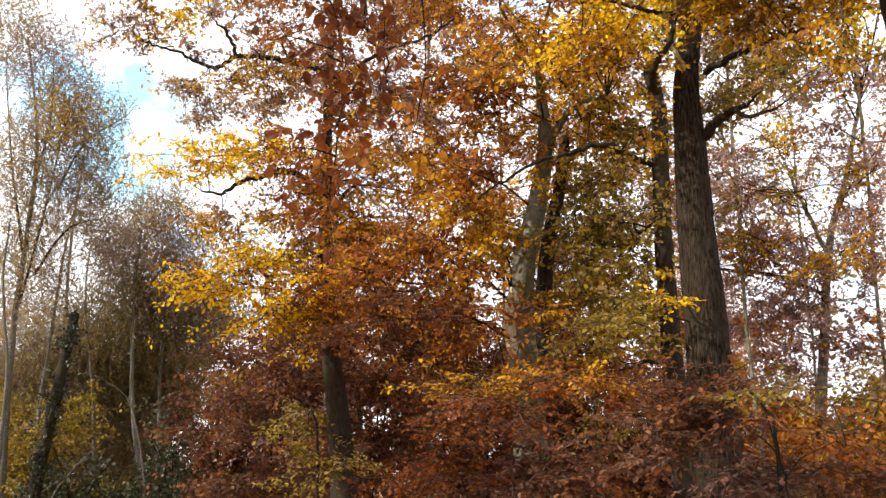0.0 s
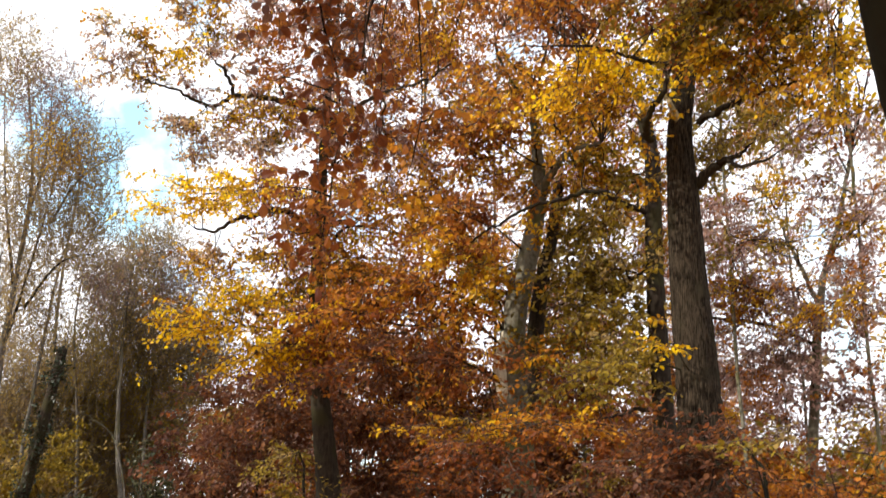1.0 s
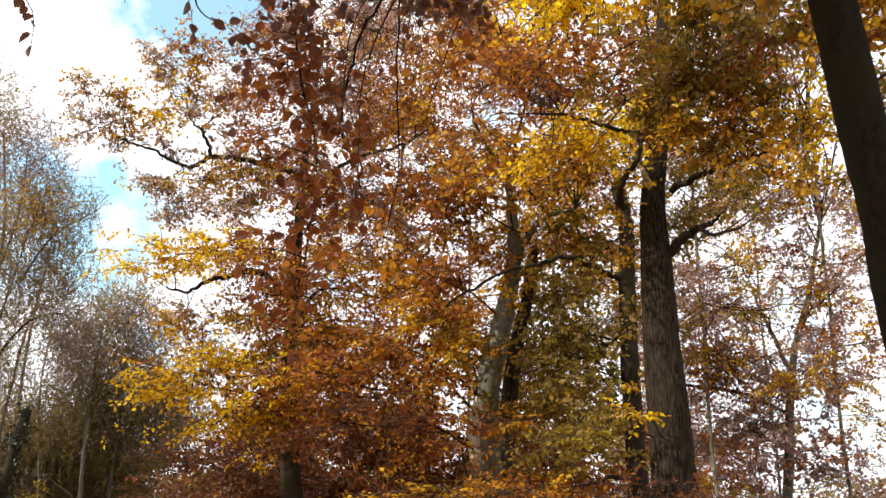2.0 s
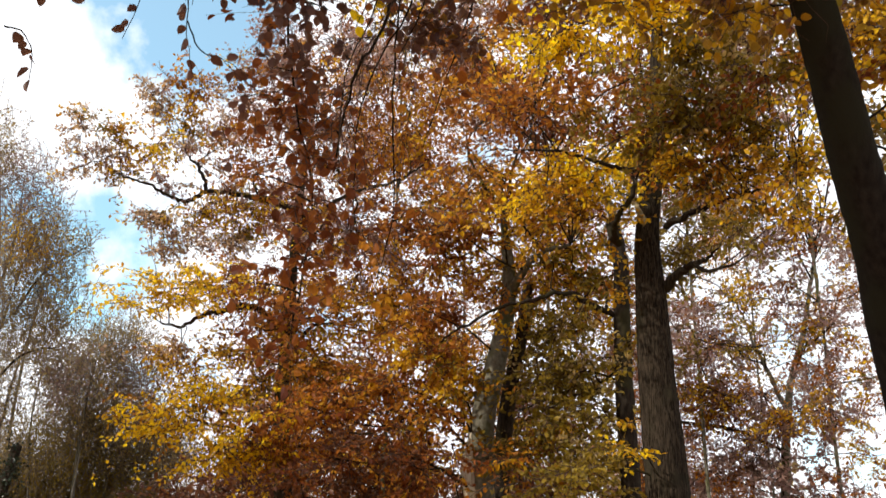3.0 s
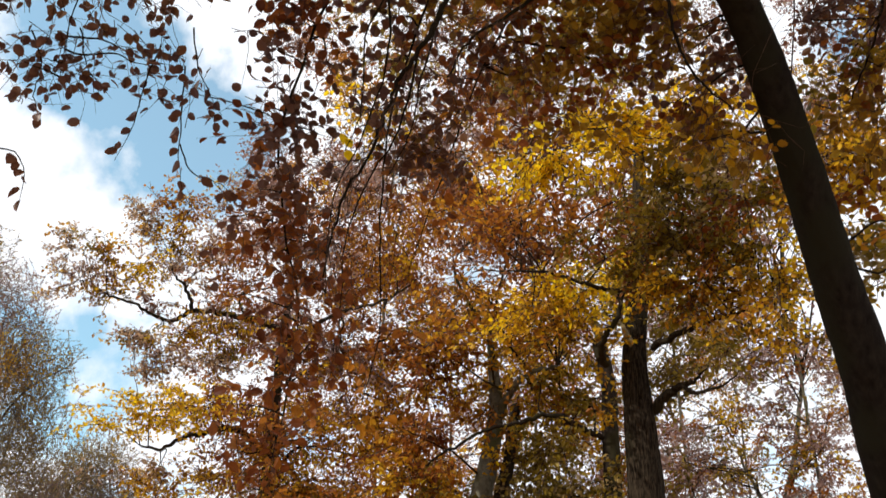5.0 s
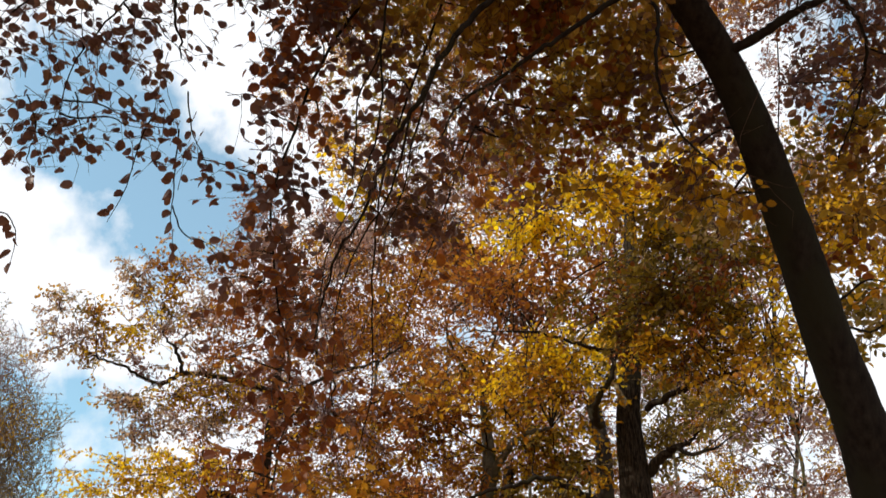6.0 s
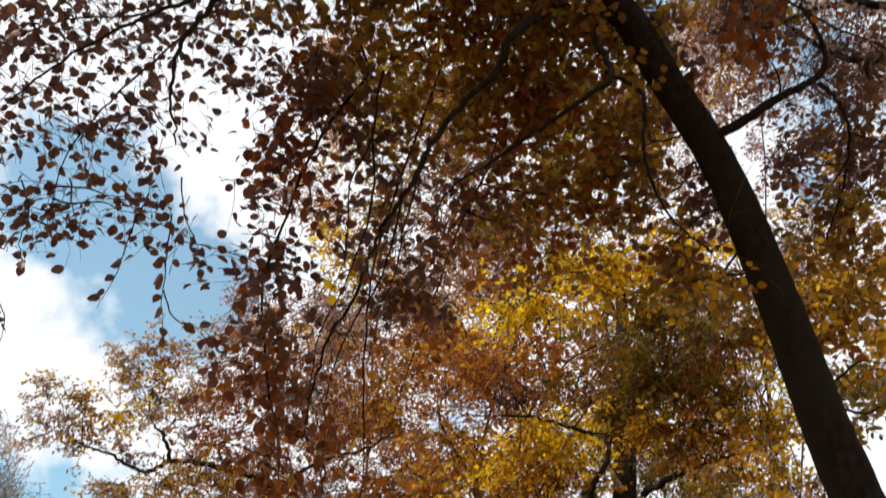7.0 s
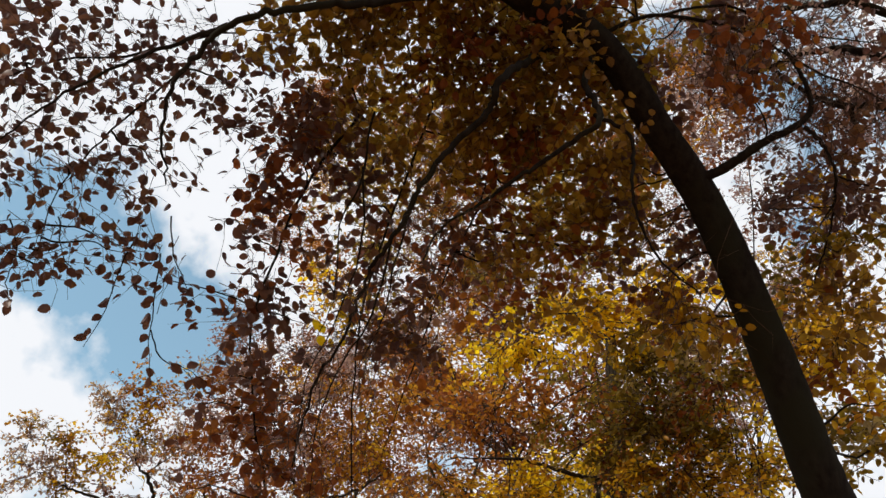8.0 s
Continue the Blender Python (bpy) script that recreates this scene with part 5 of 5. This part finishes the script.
def birches():
    spots = [((-11.95, 25.32, 1.33), (-12.08, 25.26, 5.31), (-12.02, 25.29, 8.26), (-12.01, 25.29, 11.20), (-12.53, 25.04, 14.54), 0.13), ((-9.16, 28.57, 0.96), (-9.57, 28.43, 3.32), (-9.79, 28.36, 5.76), (-9.83, 28.34, 7.94), (-9.77, 28.36, 9.45), 0.09),
             ((-12.64, 30.48, 1.28), (-12.76, 30.43, 5.31), (-12.86, 30.39, 8.00), (-12.86, 30.39, 10.41), (-12.73, 30.44, 12.94), 0.09)]
    made = []
    for a, b, e, g, h, r in spots:
        t = plant("birch_tree", (a[0], a[1], 0.0), "slender birch with thin yellow-brown autumn leaves", group="birches along the path")
        stem("trunk", [(a[0], a[1], -0.1), a, b, e, g, h], r, 0.03, BARK_BIRCH, t, sides=10, flare=0.2)
        made.append(t)
    for a, b, e in (((-12.07, 25.26, 5.95), (-11.68, 25.45, 8.98), (-11.34, 25.60, 12.40)), ((-12.06, 25.27, 7.92), (-12.57, 25.02, 10.57), (-13.00, 24.80, 13.68)), ((-11.97, 25.31, 9.97), (-11.75, 25.42, 12.14), (-11.87, 25.36, 14.33)),
                    ((-11.41, 25.57, 9.88), (-10.82, 25.83, 11.40), (-9.70, 26.27, 12.59)), ((-11.73, 25.42, 7.29), (-11.03, 25.74, 8.72), (-10.05, 26.13, 9.18))):
        stem("limb", [a, b, e], 0.05, 0.012, BARK_DARK, made[0], per=6, sides=6)
    for q, nodes in ((0, ((-11.68, 26.54, 3.85), (-11.58, 26.59, 6.18), (-11.48, 26.63, 8.26), (-11.23, 26.74, 10.26))), (2, ((-10.83, 29.05, 1.29), (-11.19, 28.91, 4.76), (-11.55, 28.77, 7.29), (-11.50, 28.79, 9.56))), (1, ((-9.08, 29.64, 1.28), (-9.22, 29.60, 4.47), (-9.21, 29.60, 6.70), (-9.45, 29.53, 8.98))), (0, ((-11.64, 24.36, 2.78), (-11.69, 24.34, 4.56), (-11.98, 24.20, 6.70), (-11.99, 24.19, 8.62)))):
        stem("side_stem", [(nodes[0][0], nodes[0][1], -0.1), *nodes], 0.07, 0.02, BARK_BIRCH, made[q], per=6, sides=8, wiggle=0.015)
    c = Crown(made[0], 17, 0.075, BARK_BIRCH, PALE_TWIG)
    o = dict(hang=1.5, droop=0.75, fine=0.008, each=12)
    c.veil((-11.79, 22.68, 13.77), (1.05, 1.23, 1.41), BIRCH, 0.58, **o)
    c.veil((-11.24, 23.92, 13.18), (1.43, 1.43, 1.43), PINK, 0.52, **o)
    c.veil((-10.64, 24.81, 11.81), (1.43, 1.34, 1.25), BIRCH, 0.69, **o)
    c.veil((-10.50, 23.70, 11.52), (1.03, 0.95, 0.87), GOLD, 0.57, **o)
    c.veil((-11.72, 24.22, 10.38), (1.23, 1.32, 1.41), BIRCH, 0.72, **o)
    c.veil((-10.36, 25.55, 10.15), (1.08, 1.34, 1.62), BIRCH, 0.67, **o)
    c.veil((-11.68, 26.00, 8.88), (1.83, 1.74, 1.64), BIRCH, 0.64, **o)
    c.veil((-10.13, 26.73, 8.55), (0.82, 0.97, 1.10), PINK, 0.54, **o)
    c.veil((-12.13, 25.61, 7.08), (1.62, 1.53, 1.43), BIRCH, 0.61, **o)
    c.finish("thin yellow-brown birch leaves on hanging twigs", blade=KITE, blade_faces=KITE_FACES)
    c = Crown(made[1], 18, 0.075, BARK_BIRCH, PALE_TWIG)
    c.veil((-9.06, 28.48, 10.15), (1.17, 1.01, 0.87), BIRCH, 0.80, **o)
    c.veil((-9.98, 28.54, 8.83), (1.54, 1.45, 1.35), BIRCH, 0.84, **o)
    c.veil((-8.47, 28.99, 8.94), (1.07, 1.11, 1.17), PINK, 0.70, **o)
    c.veil((-9.30, 29.65, 7.55), (1.78, 1.58, 1.38), BIRCH, 0.84, **o)
    c.veil((-10.63, 29.35, 6.74), (1.78, 1.68, 1.58), OLIVE, 0.89, **o)
    c.veil((-9.09, 30.57, 5.98), (1.60, 1.60, 1.60), OLIVE, 0.89, **o)
    c.veil((-7.67, 30.79, 6.98), (1.20, 1.50, 1.80), BIRCH, 0.80, **o)
    c.finish("thin yellow-brown birch leaves on hanging twigs", blade=KITE, blade_faces=KITE_FACES)
    c = Crown(made[2], 19, 0.075, BARK_BIRCH, PALE_TWIG)
    c.veil((-13.63, 30.09, 5.74), (2.28, 2.08, 1.86), BIRCH, 0.84, **o)
    c.veil((-11.82, 30.91, 5.27), (2.28, 2.08, 1.86), OLIVE, 0.89, **o)
    c.veil((-10.23, 31.57, 4.38), (2.08, 1.86, 1.65), OLIVE, 0.93, **o)
    c.veil((-13.04, 30.58, 3.54), (2.49, 2.08, 1.65), BIRCH, 0.93, **o)
    c.veil((-13.73, 30.33, 2.27), (1.86, 1.65, 1.45), OLIVE, 0.93, **o)
    c.veil((-11.19, 31.34, 2.84), (1.86, 1.55, 1.24), BIRCH, 0.93, **o)
    c.finish("thin yellow-brown birch leaves on hanging twigs", blade=KITE, blade_faces=KITE_FACES)
    a = (-9.59, 22.00, 1.37)
    t = plant("dead_tree", (a[0], a[1], 0.0), "broken leaning stem wrapped in dark ivy")
    stem("trunk", [(a[0] - 0.1, a[1], -0.1), a, (-9.39, 22.09, 3.20), (-9.22, 22.16, 4.71), (-9.13, 22.20, 5.56)], 0.16, 0.11, BARK_DARK, t, sides=12)
    c = Crown(t, 20, 0.09)
    c.bough(None, (-9.50, 22.04, 1.88), (0.24, 0.57, 0.90), IVY, 1.2, twig=0.15)
    c.bough(None, (-9.35, 22.04, 3.33), (0.24, 0.57, 0.90), IVY, 1.2, twig=0.15)
    c.bough(None, (-9.10, 21.97, 4.83), (0.21, 0.48, 0.75), IVY, 1.2, twig=0.15)
    c.finish("dark green ivy leaves", blade=KITE, blade_faces=KITE_FACES)


birches()


# ---- young beeches of the understorey ----
def sapling(base, nodes, boughs, seed, label, leaf=0.062):
    t = plant("young_beech", (base[0], base[1], 0.0), label, group="young beeches")
    stem("trunk", [(base[0], base[1], -0.1), *nodes], 0.024, 0.008, BARK_NEAR, t, sides=8, wiggle=0.012)
    c = Crown(t, seed, leaf, BARK_DARK)
    for start, spot, r, mat, cover in boughs:
        c.bough(start, spot, r, mat, cover, flat=0.35)
    c.finish("level sprays of autumn beech leaves")


# lower sprays take darker leaf colours, painting in the shade under the trees
s = (0.43, 9.49, 1.28)
k = (0.44, 9.49, 2.06)
sapling(s, [k, (0.50, 9.49, 2.46)], [(k, (0.66, 9.25, 2.33), (0.98, 0.64, 0.29), RUSSET, 0.8), (k, (1.32, 9.45, 2.63), (0.72, 0.45, 0.18), ORANGE, 1.3), (k, (0.09, 9.20, 1.83), (0.80, 0.57, 0.34), RUSSET, 0.9), (k, (1.06, 8.94, 1.77), (0.84, 0.62, 0.39), MAROON, 1.0), (k, (0.63, 8.98, 1.56), (0.84, 0.56, 0.28), MAROON, 1.0), (k, (0.39, 9.54, 2.64), (0.60, 0.39, 0.18), GOLD, 1.0)], 31, "young beech with level sprays of orange leaves")
s = (2.73, 7.52, 1.35)
k = (2.69, 7.53, 1.79)
sapling(s, [k, (2.68, 7.54, 2.06), (2.56, 8.00, 2.43)], [(k, (3.01, 7.40, 1.96), (0.65, 0.42, 0.20), RUST, 0.6), (k, (3.17, 7.34, 1.61), (0.65, 0.47, 0.30), MAROON, 0.9), (k, (2.33, 8.15, 2.19), (0.69, 0.50, 0.32), MAROON, 1.0), (k, (1.87, 8.38, 2.01), (0.70, 0.54, 0.37), MAROON, 1.2), (k, (2.36, 7.85, 1.65), (0.71, 0.51, 0.31), COPPER, 1.0), (k, (3.10, 7.77, 2.31), (0.63, 0.42, 0.21), OLIVE, 0.4)], 32, "young beech with rust-red leaves on thin dark branches")
s = (-2.86, 15.74, 1.07)
k = (-2.93, 15.73, 2.55)
sapling(s, [k, (-2.88, 15.74, 3.52)], [(k, (-2.95, 15.61, 3.50), (1.29, 0.95, 0.60), MAROON, 0.85), (k, (-1.18, 15.35, 3.37), (1.35, 1.01, 0.67), MAROON, 0.85), (k, (-2.92, 15.71, 2.36), (1.29, 1.05, 0.80), MAROON, 0.85), (k, (-0.98, 15.45, 2.35), (1.35, 1.06, 0.77), MAROON, 0.85), (k, (-3.43, 15.63, 1.62), (1.19, 0.90, 0.60), MAROON, 0.85), (k, (-1.34, 15.44, 1.53), (1.45, 1.01, 0.58), MAROON, 0.85), (k, (-3.63, 16.47, 3.76), (0.79, 0.66, 0.53), MAROON, 0.85), (k, (-2.54, 16.63, 4.04), (0.85, 0.66, 0.48), MAROON, 0.85)], 33, "young beech with dusky maroon leaves", 0.095)
s = (-1.46, 10.90, 1.23)
k = (-1.48, 10.90, 1.87)
sapling(s, [k, (-1.57, 10.89, 2.39)], [(k, (-1.63, 10.86, 2.32), (0.48, 0.38, 0.27), OLIVE, 0.7), (k, (-1.35, 10.92, 1.74), (0.62, 0.44, 0.27), OLIVE, 0.8), (k, (-0.62, 10.98, 1.61), (0.55, 0.41, 0.27), RUSSET, 0.8)], 34, "young beech with sparse golden leaves")


def dead_twig(nodes, r, mat, label):
    t = plant("dead_branch", (nodes[0][0], nodes[0][1], 0.0), label, "branch", "bare branches of the understorey")
    stem("stick", [(nodes[0][0], nodes[0][1], -0.05), *nodes], r, r * 0.3, mat, t, per=6, sides=7, wiggle=0.012)
    return t


t = dead_twig([(-7.73, 18.44, 1.14), (-7.36, 18.59, 1.84), (-7.09, 18.70, 2.15), (-6.82, 18.80, 2.42)], 0.021, BARK_BIRCH, "pale bare dead branch standing in the shrubs")
stem("side_stick", [(-7.36, 18.59, 1.84), (-7.00, 18.63, 2.06), (-6.58, 18.67, 2.25)], 0.011, 0.004, BARK_BIRCH, t, per=5, sides=6, wiggle=0.01)
stem("side_stick", [(-7.45, 18.56, 1.67), (-7.63, 18.38, 1.51), (-7.81, 18.19, 1.32)], 0.011, 0.004, BARK_BIRCH, t, per=5, sides=6, wiggle=0.01)
t = dead_twig([(-5.74, 18.11, 1.20), (-5.89, 18.06, 2.15), (-6.16, 17.98, 3.07), (-6.56, 17.83, 3.42), (-6.96, 17.68, 3.59)], 0.027, BARK_BIRCH, "slender pale bare stem bending over")
stem("side_stick", [(-6.16, 17.98, 3.07), (-6.17, 17.97, 3.79), (-6.18, 17.97, 4.69)], 0.015, 0.006, BARK_BIRCH, t, per=5, sides=6, wiggle=0.01)
t = dead_twig([(2.62, 7.14, 1.42), (2.56, 7.16, 1.78), (2.44, 7.20, 1.93), (2.28, 7.35, 2.07), (2.11, 7.51, 2.17)], 0.010, BARK_NEAR, "thin dark bare branch among rust leaves")
stem("side_stick", [(2.56, 7.16, 1.78), (2.53, 7.17, 1.99), (2.48, 7.18, 2.14)], 0.008, 0.003, BARK_NEAR, t, per=5, sides=6, wiggle=0.008)
stem("side_stick", [(2.59, 7.15, 1.57), (2.70, 7.00, 1.73), (2.89, 6.81, 1.85)], 0.007, 0.003, BARK_NEAR, t, per=5, sides=6, wiggle=0.008)
t = dead_twig([(2.35, 8.06, 1.42), (2.47, 8.03, 2.18), (2.74, 7.84, 2.29), (2.90, 7.67, 2.17), (3.08, 7.49, 2.04)], 0.010, BARK_NEAR, "thin dark bare branch among rust leaves")


# ---- beech beside the path whose branches reach in from outside ----
def side_beech():
    base = (5.6, 4.2, 0.0)
    t = plant("beech_tree", base, "beech beside the path with a net of thin dark branches")
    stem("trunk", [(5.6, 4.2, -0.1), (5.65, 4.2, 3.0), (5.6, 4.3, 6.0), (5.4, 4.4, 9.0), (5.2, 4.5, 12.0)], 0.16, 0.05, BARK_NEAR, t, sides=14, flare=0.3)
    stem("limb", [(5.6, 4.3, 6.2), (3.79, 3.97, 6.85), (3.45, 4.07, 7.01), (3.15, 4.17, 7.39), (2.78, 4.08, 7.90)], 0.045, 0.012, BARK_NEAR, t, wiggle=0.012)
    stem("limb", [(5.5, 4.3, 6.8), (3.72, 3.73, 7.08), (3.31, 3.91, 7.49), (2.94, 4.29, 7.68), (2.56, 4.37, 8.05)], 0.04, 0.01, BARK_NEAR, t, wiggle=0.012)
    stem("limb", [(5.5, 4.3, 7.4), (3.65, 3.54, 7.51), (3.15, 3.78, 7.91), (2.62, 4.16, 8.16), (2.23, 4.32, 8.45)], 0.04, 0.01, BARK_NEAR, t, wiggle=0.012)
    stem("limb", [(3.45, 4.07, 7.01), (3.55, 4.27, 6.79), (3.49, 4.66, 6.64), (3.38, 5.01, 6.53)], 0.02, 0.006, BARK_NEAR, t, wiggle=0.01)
    c = Crown(t, 23, 0.05, BARK_NEAR)
    o = dict(fine=0.009, twig=0.45, droop=0.2)
    c.bough((0, 0, 0), (2.41, 4.29, 8.16), (0.51, 0.46, 0.41), RUST, 0.24, **o)
    c.bough((0, 0, 0), (2.92, 4.15, 7.78), (0.50, 0.47, 0.45), PINK, 0.42, **o)
    c.bough((0, 0, 0), (3.25, 3.82, 7.58), (0.49, 0.44, 0.39), PINK, 0.42, **o)
    c.bough((0, 0, 0), (3.55, 3.80, 7.14), (0.38, 0.43, 0.47), PINK, 0.39, **o)
    c.bough((0, 0, 0), (3.18, 4.34, 7.25), (0.49, 0.41, 0.34), MAROON, 0.21, **o)
    c.bough((0, 0, 0), (3.51, 4.25, 6.83), (0.43, 0.40, 0.38), PINK, 0.21, **o)
    c.bough((0, 0, 0), (2.70, 4.68, 7.77), (0.46, 0.46, 0.46), RUST, 0.27, **o)
    c.bough((0, 0, 0), (3.15, 4.88, 7.10), (0.45, 0.40, 0.35), MAROON, 0.27, **o)
    c.bough((0, 0, 0), (3.55, 4.87, 6.54), (0.44, 0.41, 0.39), GOLD, 0.36, **o)
    c.bough((0, 0, 0), (3.70, 5.27, 5.63), (0.28, 0.38, 0.47), GOLD, 0.36, **o)
    c.bough((0, 0, 0), (3.36, 5.26, 6.28), (0.29, 0.34, 0.39), GOLD, 0.30, **o)
    c.bough((0, 0, 0), (2.70, 3.64, 8.19), (0.60, 0.47, 0.35), PINK, 0.36, **o)
    c.bough((0, 0, 0), (3.38, 3.34, 7.78), (0.58, 0.46, 0.34), PINK, 0.36, **o)
    for nodes in (((3.79, 3.97, 6.85), (3.45, 4.07, 7.01), (3.15, 4.17, 7.39), (2.78, 4.08, 7.90)), ((3.72, 3.73, 7.08), (3.31, 3.91, 7.49), (2.94, 4.29, 7.68), (2.56, 4.37, 8.05)), ((3.65, 3.54, 7.51), (3.15, 3.78, 7.91), (2.62, 4.16, 8.16), (2.23, 4.32, 8.45))):
        c.bare_twigs(nodes, 40, 0.9, 0.006, 0.25)
    c.finish("small brown and gold leaves on bare twigs")


side_beech()


# ---- beeches behind, whose tops fill the gaps ----
def back_tree(x, y, height, spread, mats, n, seed, cover, low=0.25, leaf=0.12, label="beech behind with rust and faded pink leaves"):
    t = plant("beech_tree", (x, y, 0.0), label, group="beeches further back")
    rng = np.random.default_rng(seed)
    lean = rng.normal(0, 0.25, 2)
    stem("trunk", [(x, y, -0.1), (x + lean[0] * 0.3, y, height * 0.3), (x - lean[1] * 0.5, y, height * 0.6), (x + lean[0], y, height * 0.96)], 0.045, 0.012, BARK_BEECH, t, sides=10, flare=0.3, wiggle=0.04)
    c = Crown(t, seed, leaf, BARK_DARK)
    for k in range(n):
        z = low + (1.0 - low) * (k + rng.uniform(0, 1)) / n
        wide = spread * math.sin(math.pi * min(1.0, 0.18 + 0.8 * (1 - z))) ** 0.6
        turn, out = rng.uniform(0, 2 * math.pi), math.sqrt(rng.uniform(0.05, 1.0)) * wide
        r = rng.uniform(0.55, 1.0)
        c.bough((0, 0, 0), (x + out * math.cos(turn), y + out * math.sin(turn), height * z), (r * 1.2, r, r * 0.75), mats[k % len(mats)], cover, bare=k % 2 == 0)
    c.finish("faded autumn beech leaves", blade=KITE, blade_faces=KITE_FACES)


back_tree(2.96, 17.76, 23, 3.4, (PINK, OLIVE, RUST), 80, 51, 0.48, 0.1, 0.088)
back_tree(-0.27, 18.00, 24, 3.4, (RUST, PINK, ORANGE), 80, 52, 0.48, 0.1, 0.088)
back_tree(-2.55, 19.81, 16, 2.4, (RUST, PINK, ORANGE, MAROON), 48, 53, 0.55, 0.1, 0.09)
back_tree(1.40, 20.50, 20, 3.0, (GOLD, PINK, RUST), 60, 58, 0.5, 0.1, 0.095)
back_tree(6.14, 17.98, 24, 3.4, (PINK, PINK, OLIVE), 66, 54, 0.25, leaf=0.095)
back_tree(9.49, 23.13, 17, 3.4, (PINK, PINK, GOLD, RUST), 50, 56, 0.42, 0.06, 0.09)
back_tree(6.59, 23.08, 14, 3.0, (PINK, RUST, GOLD), 40, 57, 0.45, 0.06, 0.09)
back_tree(8.74, 17.99, 25, 3.2, (PINK, GOLD, PINK), 66, 55, 0.20, leaf=0.095)
# unseen trees added along the path's sunward side, to shade the understorey
for k, (x, y, h) in enumerate(((-13.0, 1.5, 14.0), (-14.5, 5.5, 14.5), (-13.5, 9.5, 12.5), (-15.0, 13.5, 11.0), (-14.5, 18.0, 10.5))):
    back_tree(x, y, h, 3.0, (BIRCH, OLIVE, RUST), 26, 60 + k, 0.6, 0.12, 0.22, "leafy tree beside the path with olive and brown leaves")


# ---- shrubs and distant wood closing the view ----
def far_wood():
    t = plant("far_wood", (0, 60, 0), "distant wood of thin stems and faded autumn leaves", "wood")
    t["kind"] = "stuff"
    rng = np.random.default_rng(5)
    c = Crown(t, 41, 0.36)
    for k in range(30):
        az = radians(-34 + 68 * (k + rng.uniform(0, 1)) / 30)
        d = rng.uniform(34, 60)
        x, y = d * math.sin(az), d * math.cos(az)
        h = rng.uniform(6.5, 10.5)
        sx, sy = rng.normal(0, 0.5, 2)
        stem("stem", [(x, y, -0.1), (x + sx * 0.4, y + sy * 0.4, h * 0.4), (x + sx, y + sy, h)], rng.uniform(0.05, 0.09), 0.01, BARK_DARK, t, per=4, sides=6)
        for z in (0.08, 0.2, 0.35, 0.55, 0.75, 0.92):
            mat = (OLIVE, MAROON, PINK, BIRCH, GREEN)[int(rng.integers(0, 5 if z < 0.3 else 4))]
            c.bough(None, (x + rng.normal(0, 1.2), y, h * z), (2.4, 1.8, 1.5), mat, 0.9 if z < 0.3 else 0.3, twig=1.2, fine=0.012, bare=False)
    c.finish("faded leaves of the distant wood", blade=KITE, blade_faces=KITE_FACES)


far_wood()


def shrub(x, y, wide, tall, mat, seed, label, cover=0.9, leaf=0.13):
    t = plant("shrub", (x, y, 0.0), label, "shrub", "shrubs of the understorey")
    rng = np.random.default_rng(seed)
    for k in range(4):
        a = rng.uniform(0, 6.28)
        stem("stem", [(x, y, -0.05), (x + 0.2 * math.cos(a) * wide, y + 0.2 * math.sin(a) * wide, tall * 0.5), (x + 0.6 * math.cos(a) * wide, y + 0.6 * math.sin(a) * wide, tall * 0.85)], 0.03, 0.01, BARK_DARK, t, per=4, sides=6)
    c = Crown(t, seed, leaf, BARK_DARK)
    for k in range(9):
        a, q = rng.uniform(0, 6.28), rng.uniform(0.1, 0.8)
        c.bough((0, 0, 0), (x + q * wide * math.cos(a), y + q * wide * math.sin(a), tall * rng.uniform(0.2, 0.85)), (wide * 0.5, wide * 0.4, tall * 0.22), mat, cover, bare=False)
    c.finish("dense small leaves", blade=KITE, blade_faces=KITE_FACES)


for row, (x, y, wide, tall, mat, text) in enumerate((
        (-9.0, 23, 1.9, 2.7, GREEN, "dark evergreen shrub beside the path"), (-7.2, 25, 1.3, 3.3, GREEN, "tall dark evergreen shrub beside the path"),
        (-11.8, 27, 2.4, 4.2, OLIVE, "olive-brown shrub under the birches"), (-4.9, 22.5, 1.4, 4.8, OLIVE, "tall olive-brown shrub beside the path"), (-4.2, 21, 2.0, 4.4, MAROON, "maroon-leaved shrub under the trees"),
        (-1.5, 19, 2.4, 6.0, MAROON, "maroon-leaved shrub under the trees"), (1.5, 18, 2.3, 5.4, MAROON, "maroon-leaved shrub under the trees"),
        (4.5, 19, 2.2, 4.0, MAROON, "maroon-leaved shrub under the trees"), (7.5, 18, 2.0, 3.5, RUST, "rust-leaved shrub under the trees"), (10, 21, 2.2, 4.1, OLIVE, "olive-brown shrub under the trees"),
        (-14.5, 33, 2.8, 7.2, OLIVE, "olive-brown shrub under the birches"), (-11.8, 34, 2.6, 7.0, OLIVE, "olive-brown shrub under the birches"), (-7.0, 33, 2.4, 6.2, BIRCH, "brown-leaved shrub under the birches"),
        (-2.6, 24, 2.6, 7.0, MAROON, "maroon-leaved shrub behind the oaks"), (0.6, 24, 2.6, 7.0, RUST, "rust-leaved shrub behind the oaks"), (3.6, 25, 2.4, 5.0, RUST, "rust-leaved shrub behind the oaks"),
        (9.0, 27, 2.6, 6.6, PINK, "faded brown shrub behind the oaks"), (12.5, 25, 2.6, 5.8, PINK, "faded brown shrub behind the oaks"))):
    shrub(x, y, wide, tall, mat, 70 + row, text)
